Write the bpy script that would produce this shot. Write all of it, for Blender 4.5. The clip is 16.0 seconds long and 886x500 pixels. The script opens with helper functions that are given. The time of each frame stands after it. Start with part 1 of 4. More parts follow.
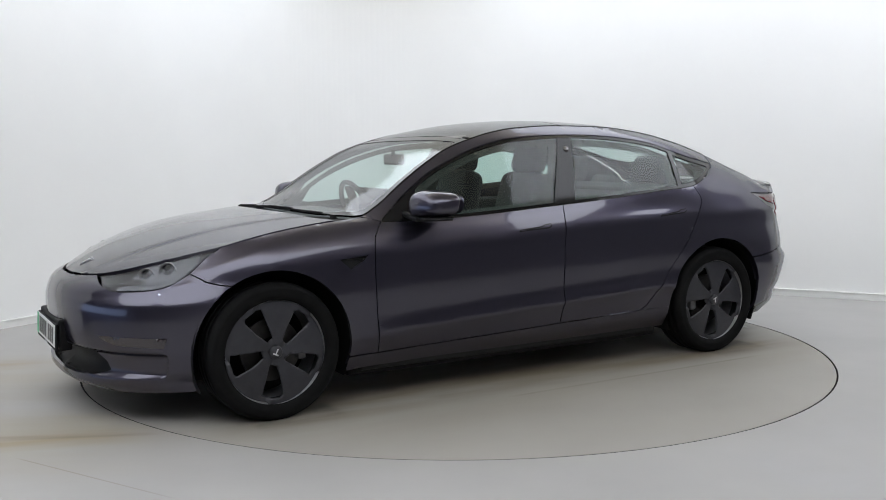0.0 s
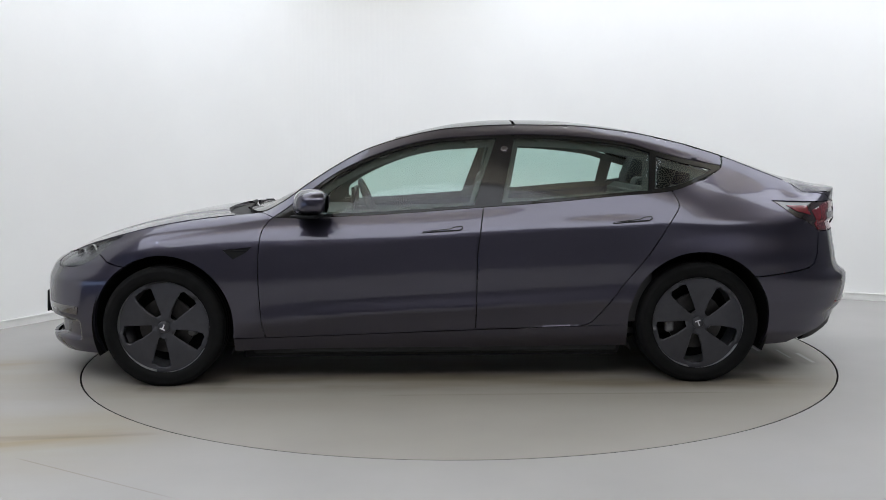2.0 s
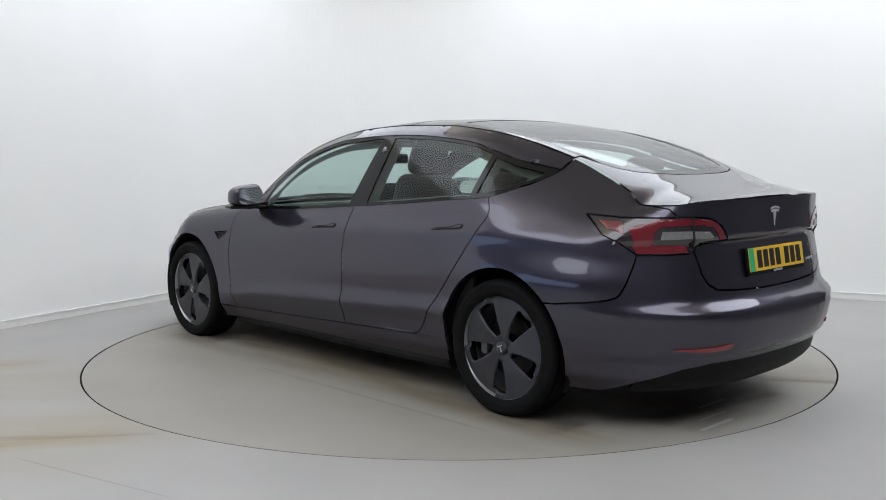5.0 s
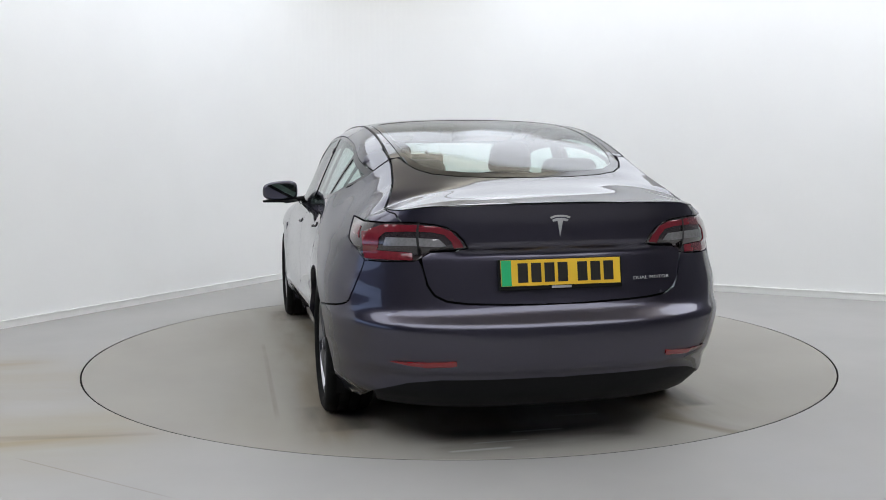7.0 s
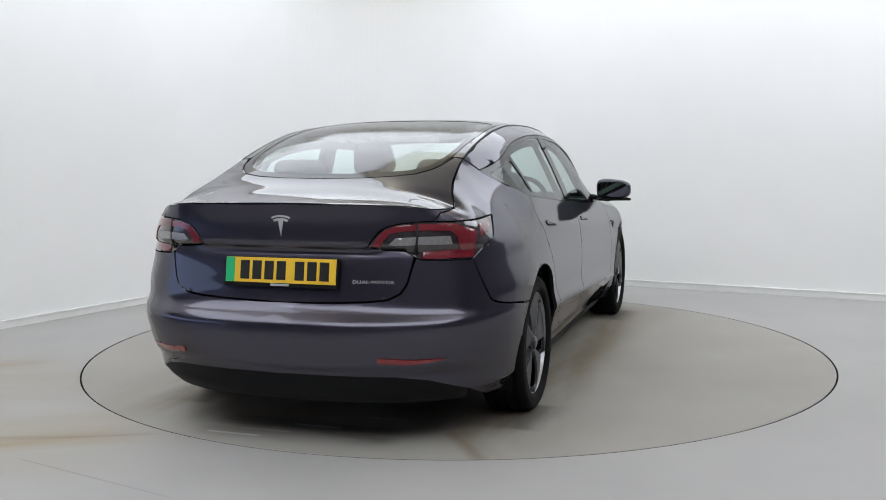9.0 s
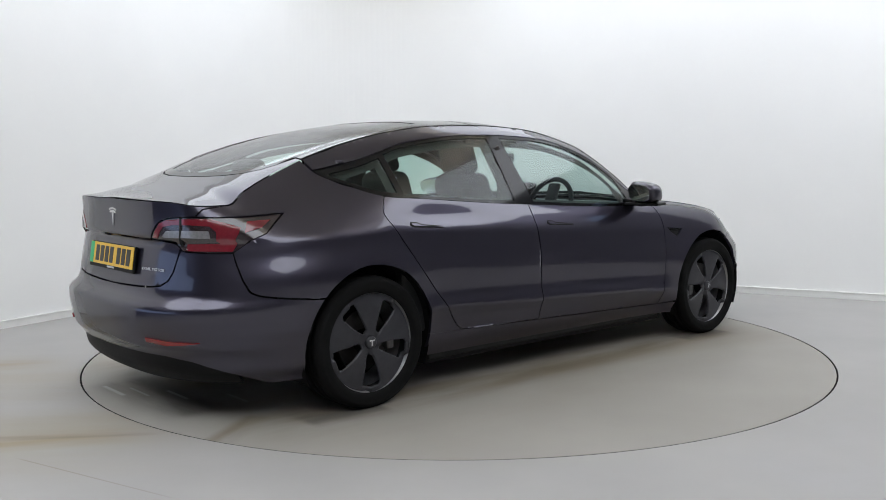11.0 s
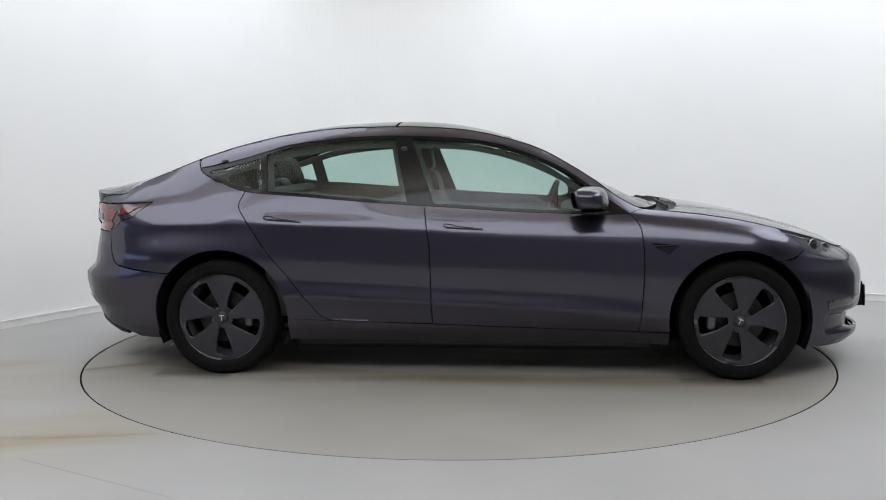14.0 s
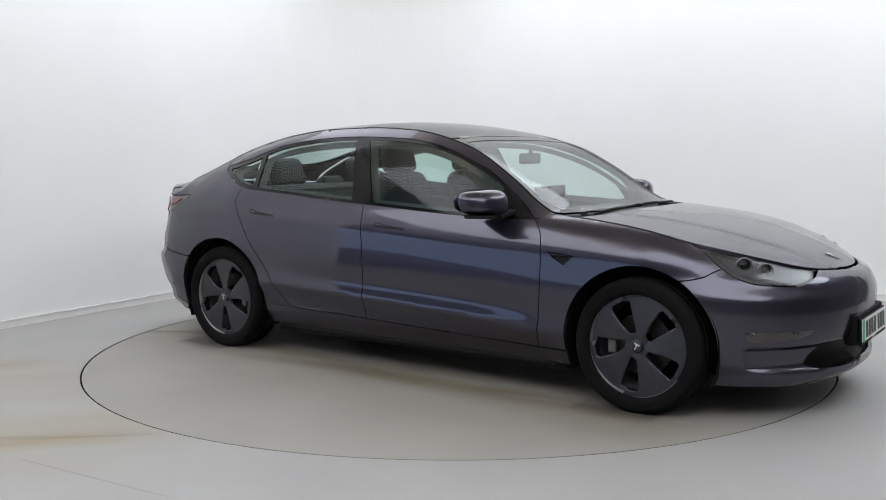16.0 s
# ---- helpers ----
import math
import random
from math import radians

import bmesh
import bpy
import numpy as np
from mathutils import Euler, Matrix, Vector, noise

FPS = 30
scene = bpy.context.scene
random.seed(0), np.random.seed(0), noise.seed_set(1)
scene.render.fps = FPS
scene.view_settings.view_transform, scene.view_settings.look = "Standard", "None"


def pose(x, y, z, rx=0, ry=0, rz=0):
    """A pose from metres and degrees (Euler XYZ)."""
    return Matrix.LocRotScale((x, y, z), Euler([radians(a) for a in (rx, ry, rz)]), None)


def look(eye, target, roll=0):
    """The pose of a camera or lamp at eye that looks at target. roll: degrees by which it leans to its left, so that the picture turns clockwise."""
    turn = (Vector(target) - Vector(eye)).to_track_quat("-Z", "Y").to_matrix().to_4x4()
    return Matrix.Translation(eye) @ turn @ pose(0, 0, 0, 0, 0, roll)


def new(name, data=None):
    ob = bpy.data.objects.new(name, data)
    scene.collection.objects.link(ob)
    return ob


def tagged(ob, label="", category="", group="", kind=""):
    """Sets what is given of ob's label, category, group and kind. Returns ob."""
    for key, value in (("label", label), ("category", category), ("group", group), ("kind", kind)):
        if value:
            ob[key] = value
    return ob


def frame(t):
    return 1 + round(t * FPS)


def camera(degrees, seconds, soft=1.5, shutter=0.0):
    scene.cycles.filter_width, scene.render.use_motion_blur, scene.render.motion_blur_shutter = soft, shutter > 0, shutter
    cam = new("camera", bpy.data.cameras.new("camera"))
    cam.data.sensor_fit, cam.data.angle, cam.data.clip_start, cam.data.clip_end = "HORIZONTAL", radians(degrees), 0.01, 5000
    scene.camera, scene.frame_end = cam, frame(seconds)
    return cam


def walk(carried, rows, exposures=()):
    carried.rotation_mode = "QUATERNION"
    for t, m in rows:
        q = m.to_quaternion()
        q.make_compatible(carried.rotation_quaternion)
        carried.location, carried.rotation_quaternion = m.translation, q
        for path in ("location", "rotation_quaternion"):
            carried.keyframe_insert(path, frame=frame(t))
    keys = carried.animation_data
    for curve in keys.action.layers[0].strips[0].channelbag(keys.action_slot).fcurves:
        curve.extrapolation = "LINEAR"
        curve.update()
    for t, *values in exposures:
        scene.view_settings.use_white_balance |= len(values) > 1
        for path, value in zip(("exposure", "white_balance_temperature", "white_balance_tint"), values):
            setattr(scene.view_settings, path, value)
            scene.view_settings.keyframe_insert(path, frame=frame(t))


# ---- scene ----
# ---- camera ----
cam = camera(49.643, 16.0, soft=0.9)
EYE = look((0, -6.0573, 1.2518), (-0.08353, -0.0895, 0.63681), -0.4)
walk(cam, [(0.0, EYE), (16.0, EYE)])

# ---- light ----
world = bpy.data.worlds.new("world")
scene.world = world
world.use_nodes = True
world.node_tree.nodes["Background"].inputs["Color"].default_value = (0.50, 0.66, 1.0, 1)
world.node_tree.nodes["Background"].inputs["Strength"].default_value = 1.3
scene.view_settings.exposure = 0.0


# ---- materials ----
def mat(name, color, rough=0.5, metal=0.0, coat=0.0, vary=0.0, scale=6.0, bump=0.0, bump_scale=200.0, spec=0.5, emit=0.0):
    """A Principled material with broad and fine variation of colour and fine relief."""
    m = bpy.data.materials.new(name)
    m.use_nodes = True
    nt = m.node_tree
    b = nt.nodes["Principled BSDF"]
    b.inputs["Base Color"].default_value = (*color, 1)
    b.inputs["Roughness"].default_value = rough
    b.inputs["Metallic"].default_value = metal
    b.inputs["Coat Weight"].default_value = coat
    b.inputs["Coat Roughness"].default_value = 0.055
    b.inputs["Specular IOR Level"].default_value = spec
    if emit:
        b.inputs["Emission Color"].default_value = (*color, 1)
        b.inputs["Emission Strength"].default_value = emit
    tc = nt.nodes.new("ShaderNodeTexCoord")
    if vary:
        n1 = nt.nodes.new("ShaderNodeTexNoise")
        n1.inputs["Scale"].default_value = scale
        n1.inputs["Detail"].default_value = 8
        nt.links.new(tc.outputs["Object"], n1.inputs["Vector"])
        mr = nt.nodes.new("ShaderNodeMapRange")
        mr.inputs["From Min"].default_value, mr.inputs["From Max"].default_value = 0.3, 0.7
        mr.inputs["To Min"].default_value, mr.inputs["To Max"].default_value = 1 - vary, 1 + vary
        nt.links.new(n1.outputs["Fac"], mr.inputs["Value"])
        mx = nt.nodes.new("ShaderNodeVectorMath")
        mx.operation = "SCALE"
        mx.inputs[0].default_value = color
        nt.links.new(mr.outputs["Result"], mx.inputs["Scale"])
        nt.links.new(mx.outputs["Vector"], b.inputs["Base Color"])
    if bump:
        n2 = nt.nodes.new("ShaderNodeTexNoise")
        n2.inputs["Scale"].default_value = bump_scale
        n2.inputs["Detail"].default_value = 4
        nt.links.new(tc.outputs["Object"], n2.inputs["Vector"])
        bp = nt.nodes.new("ShaderNodeBump")
        bp.inputs["Strength"].default_value = bump
        bp.inputs["Distance"].default_value = 0.002
        nt.links.new(n2.outputs["Fac"], bp.inputs["Height"])
        nt.links.new(bp.outputs["Normal"], b.inputs["Normal"])
    return m


def glass_mat(name, tint, gloss=0.07, rough=0.03):
    """Thin tinted glass: light passes straight, with a mirror gloss that grows at grazing angles."""
    m = bpy.data.materials.new(name)
    m.use_nodes = True
    nt = m.node_tree
    nt.nodes.clear()
    out = nt.nodes.new("ShaderNodeOutputMaterial")
    mix = nt.nodes.new("ShaderNodeMixShader")
    tr = nt.nodes.new("ShaderNodeBsdfTransparent")
    tr.inputs["Color"].default_value = (*tint, 1)
    gl = nt.nodes.new("ShaderNodeBsdfGlossy")
    gl.inputs["Roughness"].default_value = rough
    lw = nt.nodes.new("ShaderNodeLayerWeight")
    lw.inputs["Blend"].default_value = 0.5
    pw = nt.nodes.new("ShaderNodeMath")
    pw.operation = "POWER"
    pw.inputs[1].default_value = 5.0
    nt.links.new(lw.outputs["Facing"], pw.inputs[0])
    sc = nt.nodes.new("ShaderNodeMath")
    sc.operation = "MULTIPLY_ADD"
    sc.inputs[1].default_value, sc.inputs[2].default_value = 1 - gloss, gloss
    nt.links.new(pw.outputs[0], sc.inputs[0])
    nt.links.new(sc.outputs[0], mix.inputs["Fac"])
    nt.links.new(tr.outputs["BSDF"], mix.inputs[1])
    nt.links.new(gl.outputs["BSDF"], mix.inputs[2])
    nt.links.new(mix.outputs["Shader"], out.inputs["Surface"])
    return m


PAINT = mat("graphite_metallic_paint", (0.060, 0.056, 0.078), rough=0.30, metal=0.85, coat=1.0, vary=0.06, scale=900)
PAINT.node_tree.nodes["Principled BSDF"].inputs["Specular Tint"].default_value = (0.22, 0.21, 0.25, 1)
PAINT.node_tree.nodes["Principled BSDF"].inputs["Coat Roughness"].default_value = 0.035
BLACK = mat("satin_black_plastic", (0.0065, 0.0065, 0.007), rough=0.55, bump=0.12, bump_scale=600, spec=0.15)
GLOSSBLACK = mat("gloss_black_trim", (0.007, 0.007, 0.008), rough=0.08, spec=0.28)
RUBBER = mat("tyre_rubber", (0.007, 0.007, 0.007), rough=0.75, vary=0.2, scale=20, bump=0.3, bump_scale=150, spec=0.10)
COVER = mat("satin_grey_wheel_cover", (0.038, 0.038, 0.044), rough=0.42, metal=0.2, vary=0.1, scale=30)
ALLOY = mat("machined_alloy", (0.36, 0.36, 0.37), rough=0.35, metal=0.8, vary=0.1, scale=40)
STEEL = mat("brake_steel", (0.045, 0.043, 0.042), rough=0.4, metal=0.8, vary=0.2, scale=30)
CALIPER = mat("cast_grey_caliper", (0.14, 0.14, 0.14), rough=0.5, metal=0.4, vary=0.15, scale=40)
SILVER = mat("silver_badge", (0.75, 0.76, 0.78), rough=0.25, metal=0.6)
GLASS = glass_mat("tinted_window_glass", (0.68, 0.82, 0.78), gloss=0.045, rough=0.06)
SCREEN = glass_mat("windscreen_glass", (0.78, 0.87, 0.85), gloss=0.08, rough=0.09)
ROOFGLASS = glass_mat("dark_roof_glass", (0.10, 0.11, 0.12), gloss=0.09)
LENS = glass_mat("clear_lamp_lens", (0.86, 0.88, 0.90), gloss=0.045)
REDLENS = mat("red_lamp_lens", (0.15, 0.012, 0.020), rough=0.12, coat=1.0, vary=0.1, scale=60)
REFLECTOR = mat("red_bumper_reflector", (0.22, 0.008, 0.012), rough=0.18, coat=1.0, vary=0.1, scale=60)
SMOKE = mat("smoked_lamp_lens", (0.03, 0.022, 0.025), rough=0.1, coat=1.0)
LAMPGREY = mat("lamp_reflector", (0.30, 0.295, 0.30), rough=0.24, metal=0.5, vary=0.15, scale=80)
LAMPMID = mat("lamp_inner_trim", (0.055, 0.055, 0.06), rough=0.35, metal=0.1, vary=0.2, scale=60)
LAMPDARK = mat("lamp_housing", (0.018, 0.018, 0.021), rough=0.3, metal=0.2, vary=0.15, scale=40)
CLOTH = mat("black_seat_leather", (0.013, 0.013, 0.0145), rough=0.55, vary=0.15, scale=15, bump=0.04, bump_scale=300, spec=0.3)
DASH = mat("dark_dashboard", (0.02, 0.02, 0.021), rough=0.55, vary=0.1, scale=20)
WOODTRIM = mat("open_pore_wood_trim", (0.22, 0.15, 0.09), rough=0.45, vary=0.25, scale=30)
HEADLINER = mat("pale_headliner", (0.42, 0.41, 0.40), rough=0.9)
YELLOW = mat("yellow_plate", (0.75, 0.47, 0.035), rough=0.35)
WHITEPLATE = mat("white_plate", (0.72, 0.73, 0.72), rough=0.35)
GREEN = mat("green_plate_band", (0.02, 0.42, 0.16), rough=0.35)
INK = mat("black_plate_ink", (0.012, 0.011, 0.010), rough=0.4)
MIRROR = mat("mirror_glass", (0.85, 0.87, 0.88), rough=0.02, metal=1.0)


# ---- building helpers ----
def mesh_ob(name, verts, faces, material, parent=None, label="", smooth=True):
    me = bpy.data.meshes.new(name)
    me.from_pydata([tuple(map(float, v)) for v in verts], [], [tuple(map(int, f)) for f in faces])
    me.materials.append(material)
    if smooth:
        me.shade_smooth()
    ob = new(name, me)
    if parent is not None:
        ob.parent = parent
    if label:
        ob["label"] = label
    return ob


def part(name, bm, material, parent=None, label="", smooth=False, m=None):
    me = bpy.data.meshes.new(name)
    bm.normal_update()
    bm.to_mesh(me)
    bm.free()
    me.materials.append(material)
    if smooth:
        me.shade_smooth()
    ob = new(name, me)
    if parent is not None:
        ob.parent = parent
    if m is not None:
        ob.matrix_basis = m
    if label:
        ob["label"] = label
    return ob


def box(sx, sy, sz, bevel=0.0, center=(0, 0, 0), seg=2):
    bm = bmesh.new()
    bmesh.ops.create_cube(bm, size=1)
    for v in bm.verts:
        v.co = Vector((v.co.x * sx + center[0], v.co.y * sy + center[1], v.co.z * sz + center[2]))
    if bevel:
        bmesh.ops.bevel(bm, geom=bm.edges[:], offset=bevel, segments=seg, affect="EDGES", profile=0.5)
    return bm


def lathe(profile, n=64):
    """Revolves (radius, y) pairs round the y axis."""
    bm = bmesh.new()
    rings = []
    for r, y in profile:
        rings.append([bm.verts.new((r * math.cos(2 * math.pi * i / n), y, r * math.sin(2 * math.pi * i / n))) for i in range(n)])
    for a, b in zip(rings, rings[1:]):
        for i in range(n):
            bm.faces.new((a[i], a[(i + 1) % n], b[(i + 1) % n], b[i]))
    return bm


def pchip(xs, ys, x):
    """Monotone cubic interpolation."""
    xs, ys, x = np.asarray(xs, float), np.asarray(ys, float), np.asarray(x, float)
    h, d = np.diff(xs), np.diff(ys) / np.diff(xs)
    m = np.zeros(len(xs))
    m[0], m[-1] = d[0], d[-1]
    for i in range(1, len(xs) - 1):
        if d[i - 1] * d[i] > 0:
            w1, w2 = 2 * h[i] + h[i - 1], h[i] + 2 * h[i - 1]
            m[i] = (w1 + w2) / (w1 / d[i - 1] + w2 / d[i])
    x = np.clip(x, xs[0], xs[-1])
    k = np.clip(np.searchsorted(xs, x) - 1, 0, len(xs) - 2)
    t = (x - xs[k]) / h[k]
    return ((2 * t**3 - 3 * t**2 + 1) * ys[k] + (t**3 - 2 * t**2 + t) * h[k] * m[k] + (3 * t**2 - 2 * t**3) * ys[k + 1] + (t**3 - t**2) * h[k] * m[k + 1])


# ---- the car's skin ----
# x forward from the middle of the wheelbase, y to the car's left, z up from the ground
WB, HUB_Z, ARCH = 1.4375, 0.33, 0.378
XF, XR = 1.45, -1.45
NOSE = ((0.10, 0.14, 0.17, 0.20, 0.23, 0.29, 0.43, 0.52, 0.58, 0.62, 0.642, 0.656, 0.668, 0.68, 0.80, 0.95), (2.12, 2.19, 2.24, 2.268, 2.266, 2.262, 2.282, 2.282, 2.272, 2.256, 2.238, 2.219, 2.194, 2.172, 2.14, 2.10))
TAIL = ((0.14, 0.20, 0.26, 0.345, 0.372, 0.49, 0.555, 0.575, 0.60, 0.64, 0.70, 0.82, 0.847, 0.862, 0.95, 1.04), (-2.20, -2.32, -2.378, -2.398, -2.424, -2.437, -2.432, -2.405, -2.375, -2.358, -2.346, -2.322, -2.312, -2.336, -2.338, -2.347))
# edge between the flanks and the top: hood line, windscreen pillar, roof rail, tail
EDGE_X = (-2.36, -2.30, -2.20, -2.08, -1.99, -1.83, -1.62, -1.38, -1.07, -0.75, -0.44, -0.12, 0.04, 0.19, 0.35, 0.50, 0.66, 0.82, 0.92, 1.00, 1.12, 1.28, 1.45, 1.65, 1.80, 1.95, 2.05, 2.12, 2.20)
EDGE_Z = (1.038, 1.033, 1.015, 1.015, 1.068, 1.138, 1.221, 1.294, 1.359, 1.392, 1.397, 1.381, 1.357, 1.320, 1.268, 1.190, 1.090, 0.978, 0.932, 0.923, 0.912, 0.894, 0.868, 0.822, 0.782, 0.737, 0.702, 0.682, 0.668)
EDGE_Y = (0.82, 0.82, 0.80, 0.745, 0.675, 0.612, 0.583, 0.58, 0.58, 0.58, 0.583, 0.592, 0.603, 0.618, 0.638, 0.662, 0.688, 0.717, 0.735, 0.742, 0.752, 0.766, 0.782, 0.800, 0.770, 0.755, 0.750, 0.750, 0.750)
# half widths of the flank at its knots
ST_X = (-2.45, -2.1, -1.9, -1.62, -1.3, -1.0, -0.5, 0.0, 0.5, 0.9, 1.1, 1.45, 1.8, 2.3)
ST = {
    "y_bot": (0.76, 0.82, 0.85, 0.86, 0.80, 0.74, 0.73, 0.73, 0.73, 0.75, 0.84, 0.84, 0.84, 0.80),
    "y_27": (0.88, 0.90, 0.90, 0.905, 0.890, 0.868, 0.866, 0.866, 0.866, 0.874, 0.898, 0.895, 0.888, 0.87),
    "y_lc": (0.895, 0.91, 0.922, 0.928, 0.924, 0.922, 0.920, 0.920, 0.920, 0.914, 0.912, 0.915, 0.905, 0.89),
    "y_56": (0.895, 0.912, 0.922, 0.926, 0.921, 0.904, 0.899, 0.898, 0.899, 0.904, 0.910, 0.918, 0.905, 0.89),
    "y_cr": (0.88, 0.888, 0.886, 0.894, 0.900, 0.900, 0.896, 0.896, 0.896, 0.898, 0.902, 0.908, 0.880, 0.85),
    "z_cr": (0.78, 0.80, 0.82, 0.84, 0.842, 0.838, 0.815, 0.785, 0.752, 0.733, 0.725, 0.715, 0.66, 0.60),
    "y_sh": (0.86, 0.862, 0.838, 0.850, 0.872, 0.866, 0.866, 0.866, 0.866, 0.868, 0.870, 0.872, 0.850, 0.82),
    "z_sh": (0.90, 0.91, 0.92, 0.925, 0.928, 0.920, 0.900, 0.870, 0.850, 0.835, 0.830, 0.810, 0.715, 0.63),
    "y_be": (0.84, 0.825, 0.775, 0.785, 0.826, 0.836, 0.838, 0.838, 0.838, 0.828, 0.822, 0.825, 0.815, 0.79),
    "z_be": (0.965, 0.975, 0.995, 1.02, 1.030, 1.008, 0.966, 0.930, 0.908, 0.897, 0.885, 0.850, 0.748, 0.65),
}
LC = ((-2.45, -1.0, -0.6, 0.2, 0.8, 2.3), (0.45, 0.447, 0.425, 0.391, 0.36, 0.36))


def flank_width(x, z):
    """Half width of the flank at x and z, before it rounds off at the ends."""
    s = {k: float(pchip(ST_X, v, x)) for k, v in ST.items()}
    ze, ye = float(pchip(EDGE_X[::1], EDGE_Z, x)), float(pchip(EDGE_X, EDGE_Y, x))
    lc = float(np.interp(x, *LC))
    zb = max(min(s["z_be"], ze - 0.012), s["z_sh"] + 0.004) if ze > s["z_sh"] + 0.03 else ze - 0.015
    zs, zc = min(s["z_sh"], zb - 0.012), min(s["z_cr"], zb - 0.035)
    yb = max(s["y_be"], ye + 0.004)
    zr = ze - min(0.058, 0.42 * (ze - zb))
    yr = ye + (yb - ye) * min(0.9, max(0.36, 1.12 * (ze - zr) / (ze - zb)))
    cut_in = ramp(x, -1.15, -0.85) * (1 - ramp(x, 0.6, 0.88))
    zk = [0.10, 0.20, 0.27, lc - 0.032, lc - 0.008, lc + 0.006, lc + 0.09, lc + 0.20, zc - 0.006, zc + 0.006, zs, zb]
    yk = [s["y_bot"], s["y_27"] - 0.042, s["y_27"], s["y_27"] + (s["y_lc"] - s["y_27"]) * (0.78 - 0.12 * cut_in), s["y_lc"] - 0.007 * cut_in, s["y_lc"] - 0.0006, s["y_56"] + 0.005, s["y_56"] + 0.008, s["y_cr"], s["y_cr"] - 0.0015, s["y_sh"], yb]
    if zr - zb > 0.09:
        for k in (0.03, 0.3, 0.55, 0.8, 0.96):
            zk.append(zb + (zr - zb) * k)
            yk.append(yb + (yr - yb) * k + 0.022 * k * (1 - k) * min(1, (zr - zb) / 0.3))
    zk, yk = zk + [zr, ze], yk + [yr, ye]
    return float(pchip(zk, yk, z))


def ramp(v, lo, hi):
    t = min(max((v - lo) / (hi - lo), 0), 1)
    return t * t * (3 - 2 * t)


def wrap_n(z, front):
    return float(np.interp(z, (0.2, 0.5, 0.7), (2.5, 2.4, 2.25))) if front else float(np.interp(z, (0.3, 0.5, 0.85, 1.04), (2.8, 3.3, 3.6, 3.6)))


def side(s, z):
    """The flank: s is x between the axles, and past them an angle of 0 to 1 round to the middle of the nose or tail."""
    if s > XF:
        a, n = min(s - XF, 1) * math.pi / 2, wrap_n(z, True)
        x = XF + (float(pchip(*NOSE, z)) - XF) * math.sin(a) ** (2 / n)
        x -= 0.055 * ramp(z, 0.228, 0.250) * (1 - ramp(z, 0.335, 0.358)) * ramp(s - XF, 0.335, 0.375)
    elif s < XR:
        a, n = min(XR - s, 1) * math.pi / 2, wrap_n(z, False)
        x = XR + (float(pchip(*TAIL, z)) - XR) * math.sin(a) ** (2 / n)
    else:
        return Vector((s, flank_width(s, z), z))
    return Vector((x, flank_width(x, z) * max(math.cos(a), 0) ** (2 / n), z))


def at_x(x, z):
    """The flank's s at a given x."""
    if XR <= x <= XF:
        return x
    front = x > XF
    tip, base, n = (float(pchip(*NOSE, z)), XF, wrap_n(z, True)) if front else (float(pchip(*TAIL, z)), XR, wrap_n(z, False))
    u = min(max((x - base) / (tip - base), 0), 1)
    a = math.asin(u ** (n / 2)) / (math.pi / 2)
    return XF + a if front else XR - a


def at_y(y, z, front):
    """The flank's s at a given half width on the nose or tail."""
    lo, hi = 0.0, 1.0
    for _ in range(30):
        mid = (lo + hi) / 2
        if side(XF + mid if front else XR - mid, z).y > y:
            lo = mid
        else:
            hi = mid
    return XF + lo if front else XR - lo


def edge_at(x):
    """(s, z) of the flank's upper edge at x."""
    z = float(pchip(EDGE_X, EDGE_Z, x))
    return at_x(x, z), z


# the edge as a curve in plan, for the top
ED = []
for i in range(241):
    s_ = XR - 1 + i * (XF - XR + 2) / 240
    z_ = 0.9
    for _ in range(12):
        z_ = float(pchip(EDGE_X, EDGE_Z, side(s_, z_).x))
    ED.append((side(s_, z_).x, side(s_, z_).y, z_))
ED = np.array(sorted(ED))
TOP_X = (-2.36, -2.30, -2.20, -2.10, -1.97, -1.83, -1.60, -1.38, -1.07, -0.80, -0.60, -0.40, -0.20, 0.0, 0.19, 0.35, 0.50, 0.66, 0.82, 1.05, 1.09, 1.20, 1.40, 1.60, 1.80, 2.00, 2.10, 2.20)
TOP_Z = (1.041, 1.046, 1.063, 1.089, 1.126, 1.180, 1.256, 1.318, 1.389, 1.424, 1.435, 1.437, 1.424, 1.391, 1.337, 1.276, 1.197, 1.103, 1.022, 0.932, 0.938, 0.930, 0.903, 0.864, 0.812, 0.748, 0.708, 0.669)


def top(x, y):
    """Hood, glass, roof and boot lid, as a height over plan."""
    ye, ze = np.interp(x, ED[:, 0], ED[:, 1]), np.interp(x, ED[:, 0], ED[:, 2])
    zc = float(pchip(TOP_X, TOP_Z, x))
    p = float(np.interp(x, (-2.2, -1.8, -0.4, 0.6, 1.1, 1.8), (4.0, 2.6, 2.8, 2.4, 3.0, 2.6)))
    k = min(abs(y) / max(ye, 0.01), 1.2)
    if x > 1.0:
        yc = 0.22 + (2.15 - x) * 0.30
        zc += 0.009 * (1 - ramp(abs(y), yc - 0.012, yc + 0.05)) * ramp(2.16 - x, 0.0, 0.3)
    return Vector((x, y, zc - (zc - max(ze, zc - 0.09)) * k**p if x > -1.6 else zc - (zc - ze) * k**p))


def inside(poly, p):
    hit = False
    for (x1, y1), (x2, y2) in zip(poly, poly[1:] + poly[:1]):
        if (y1 > p[1]) != (y2 > p[1]) and p[0] < (x2 - x1) * (p[1] - y1) / (y2 - y1) + x1:
            hit = not hit
    return hit


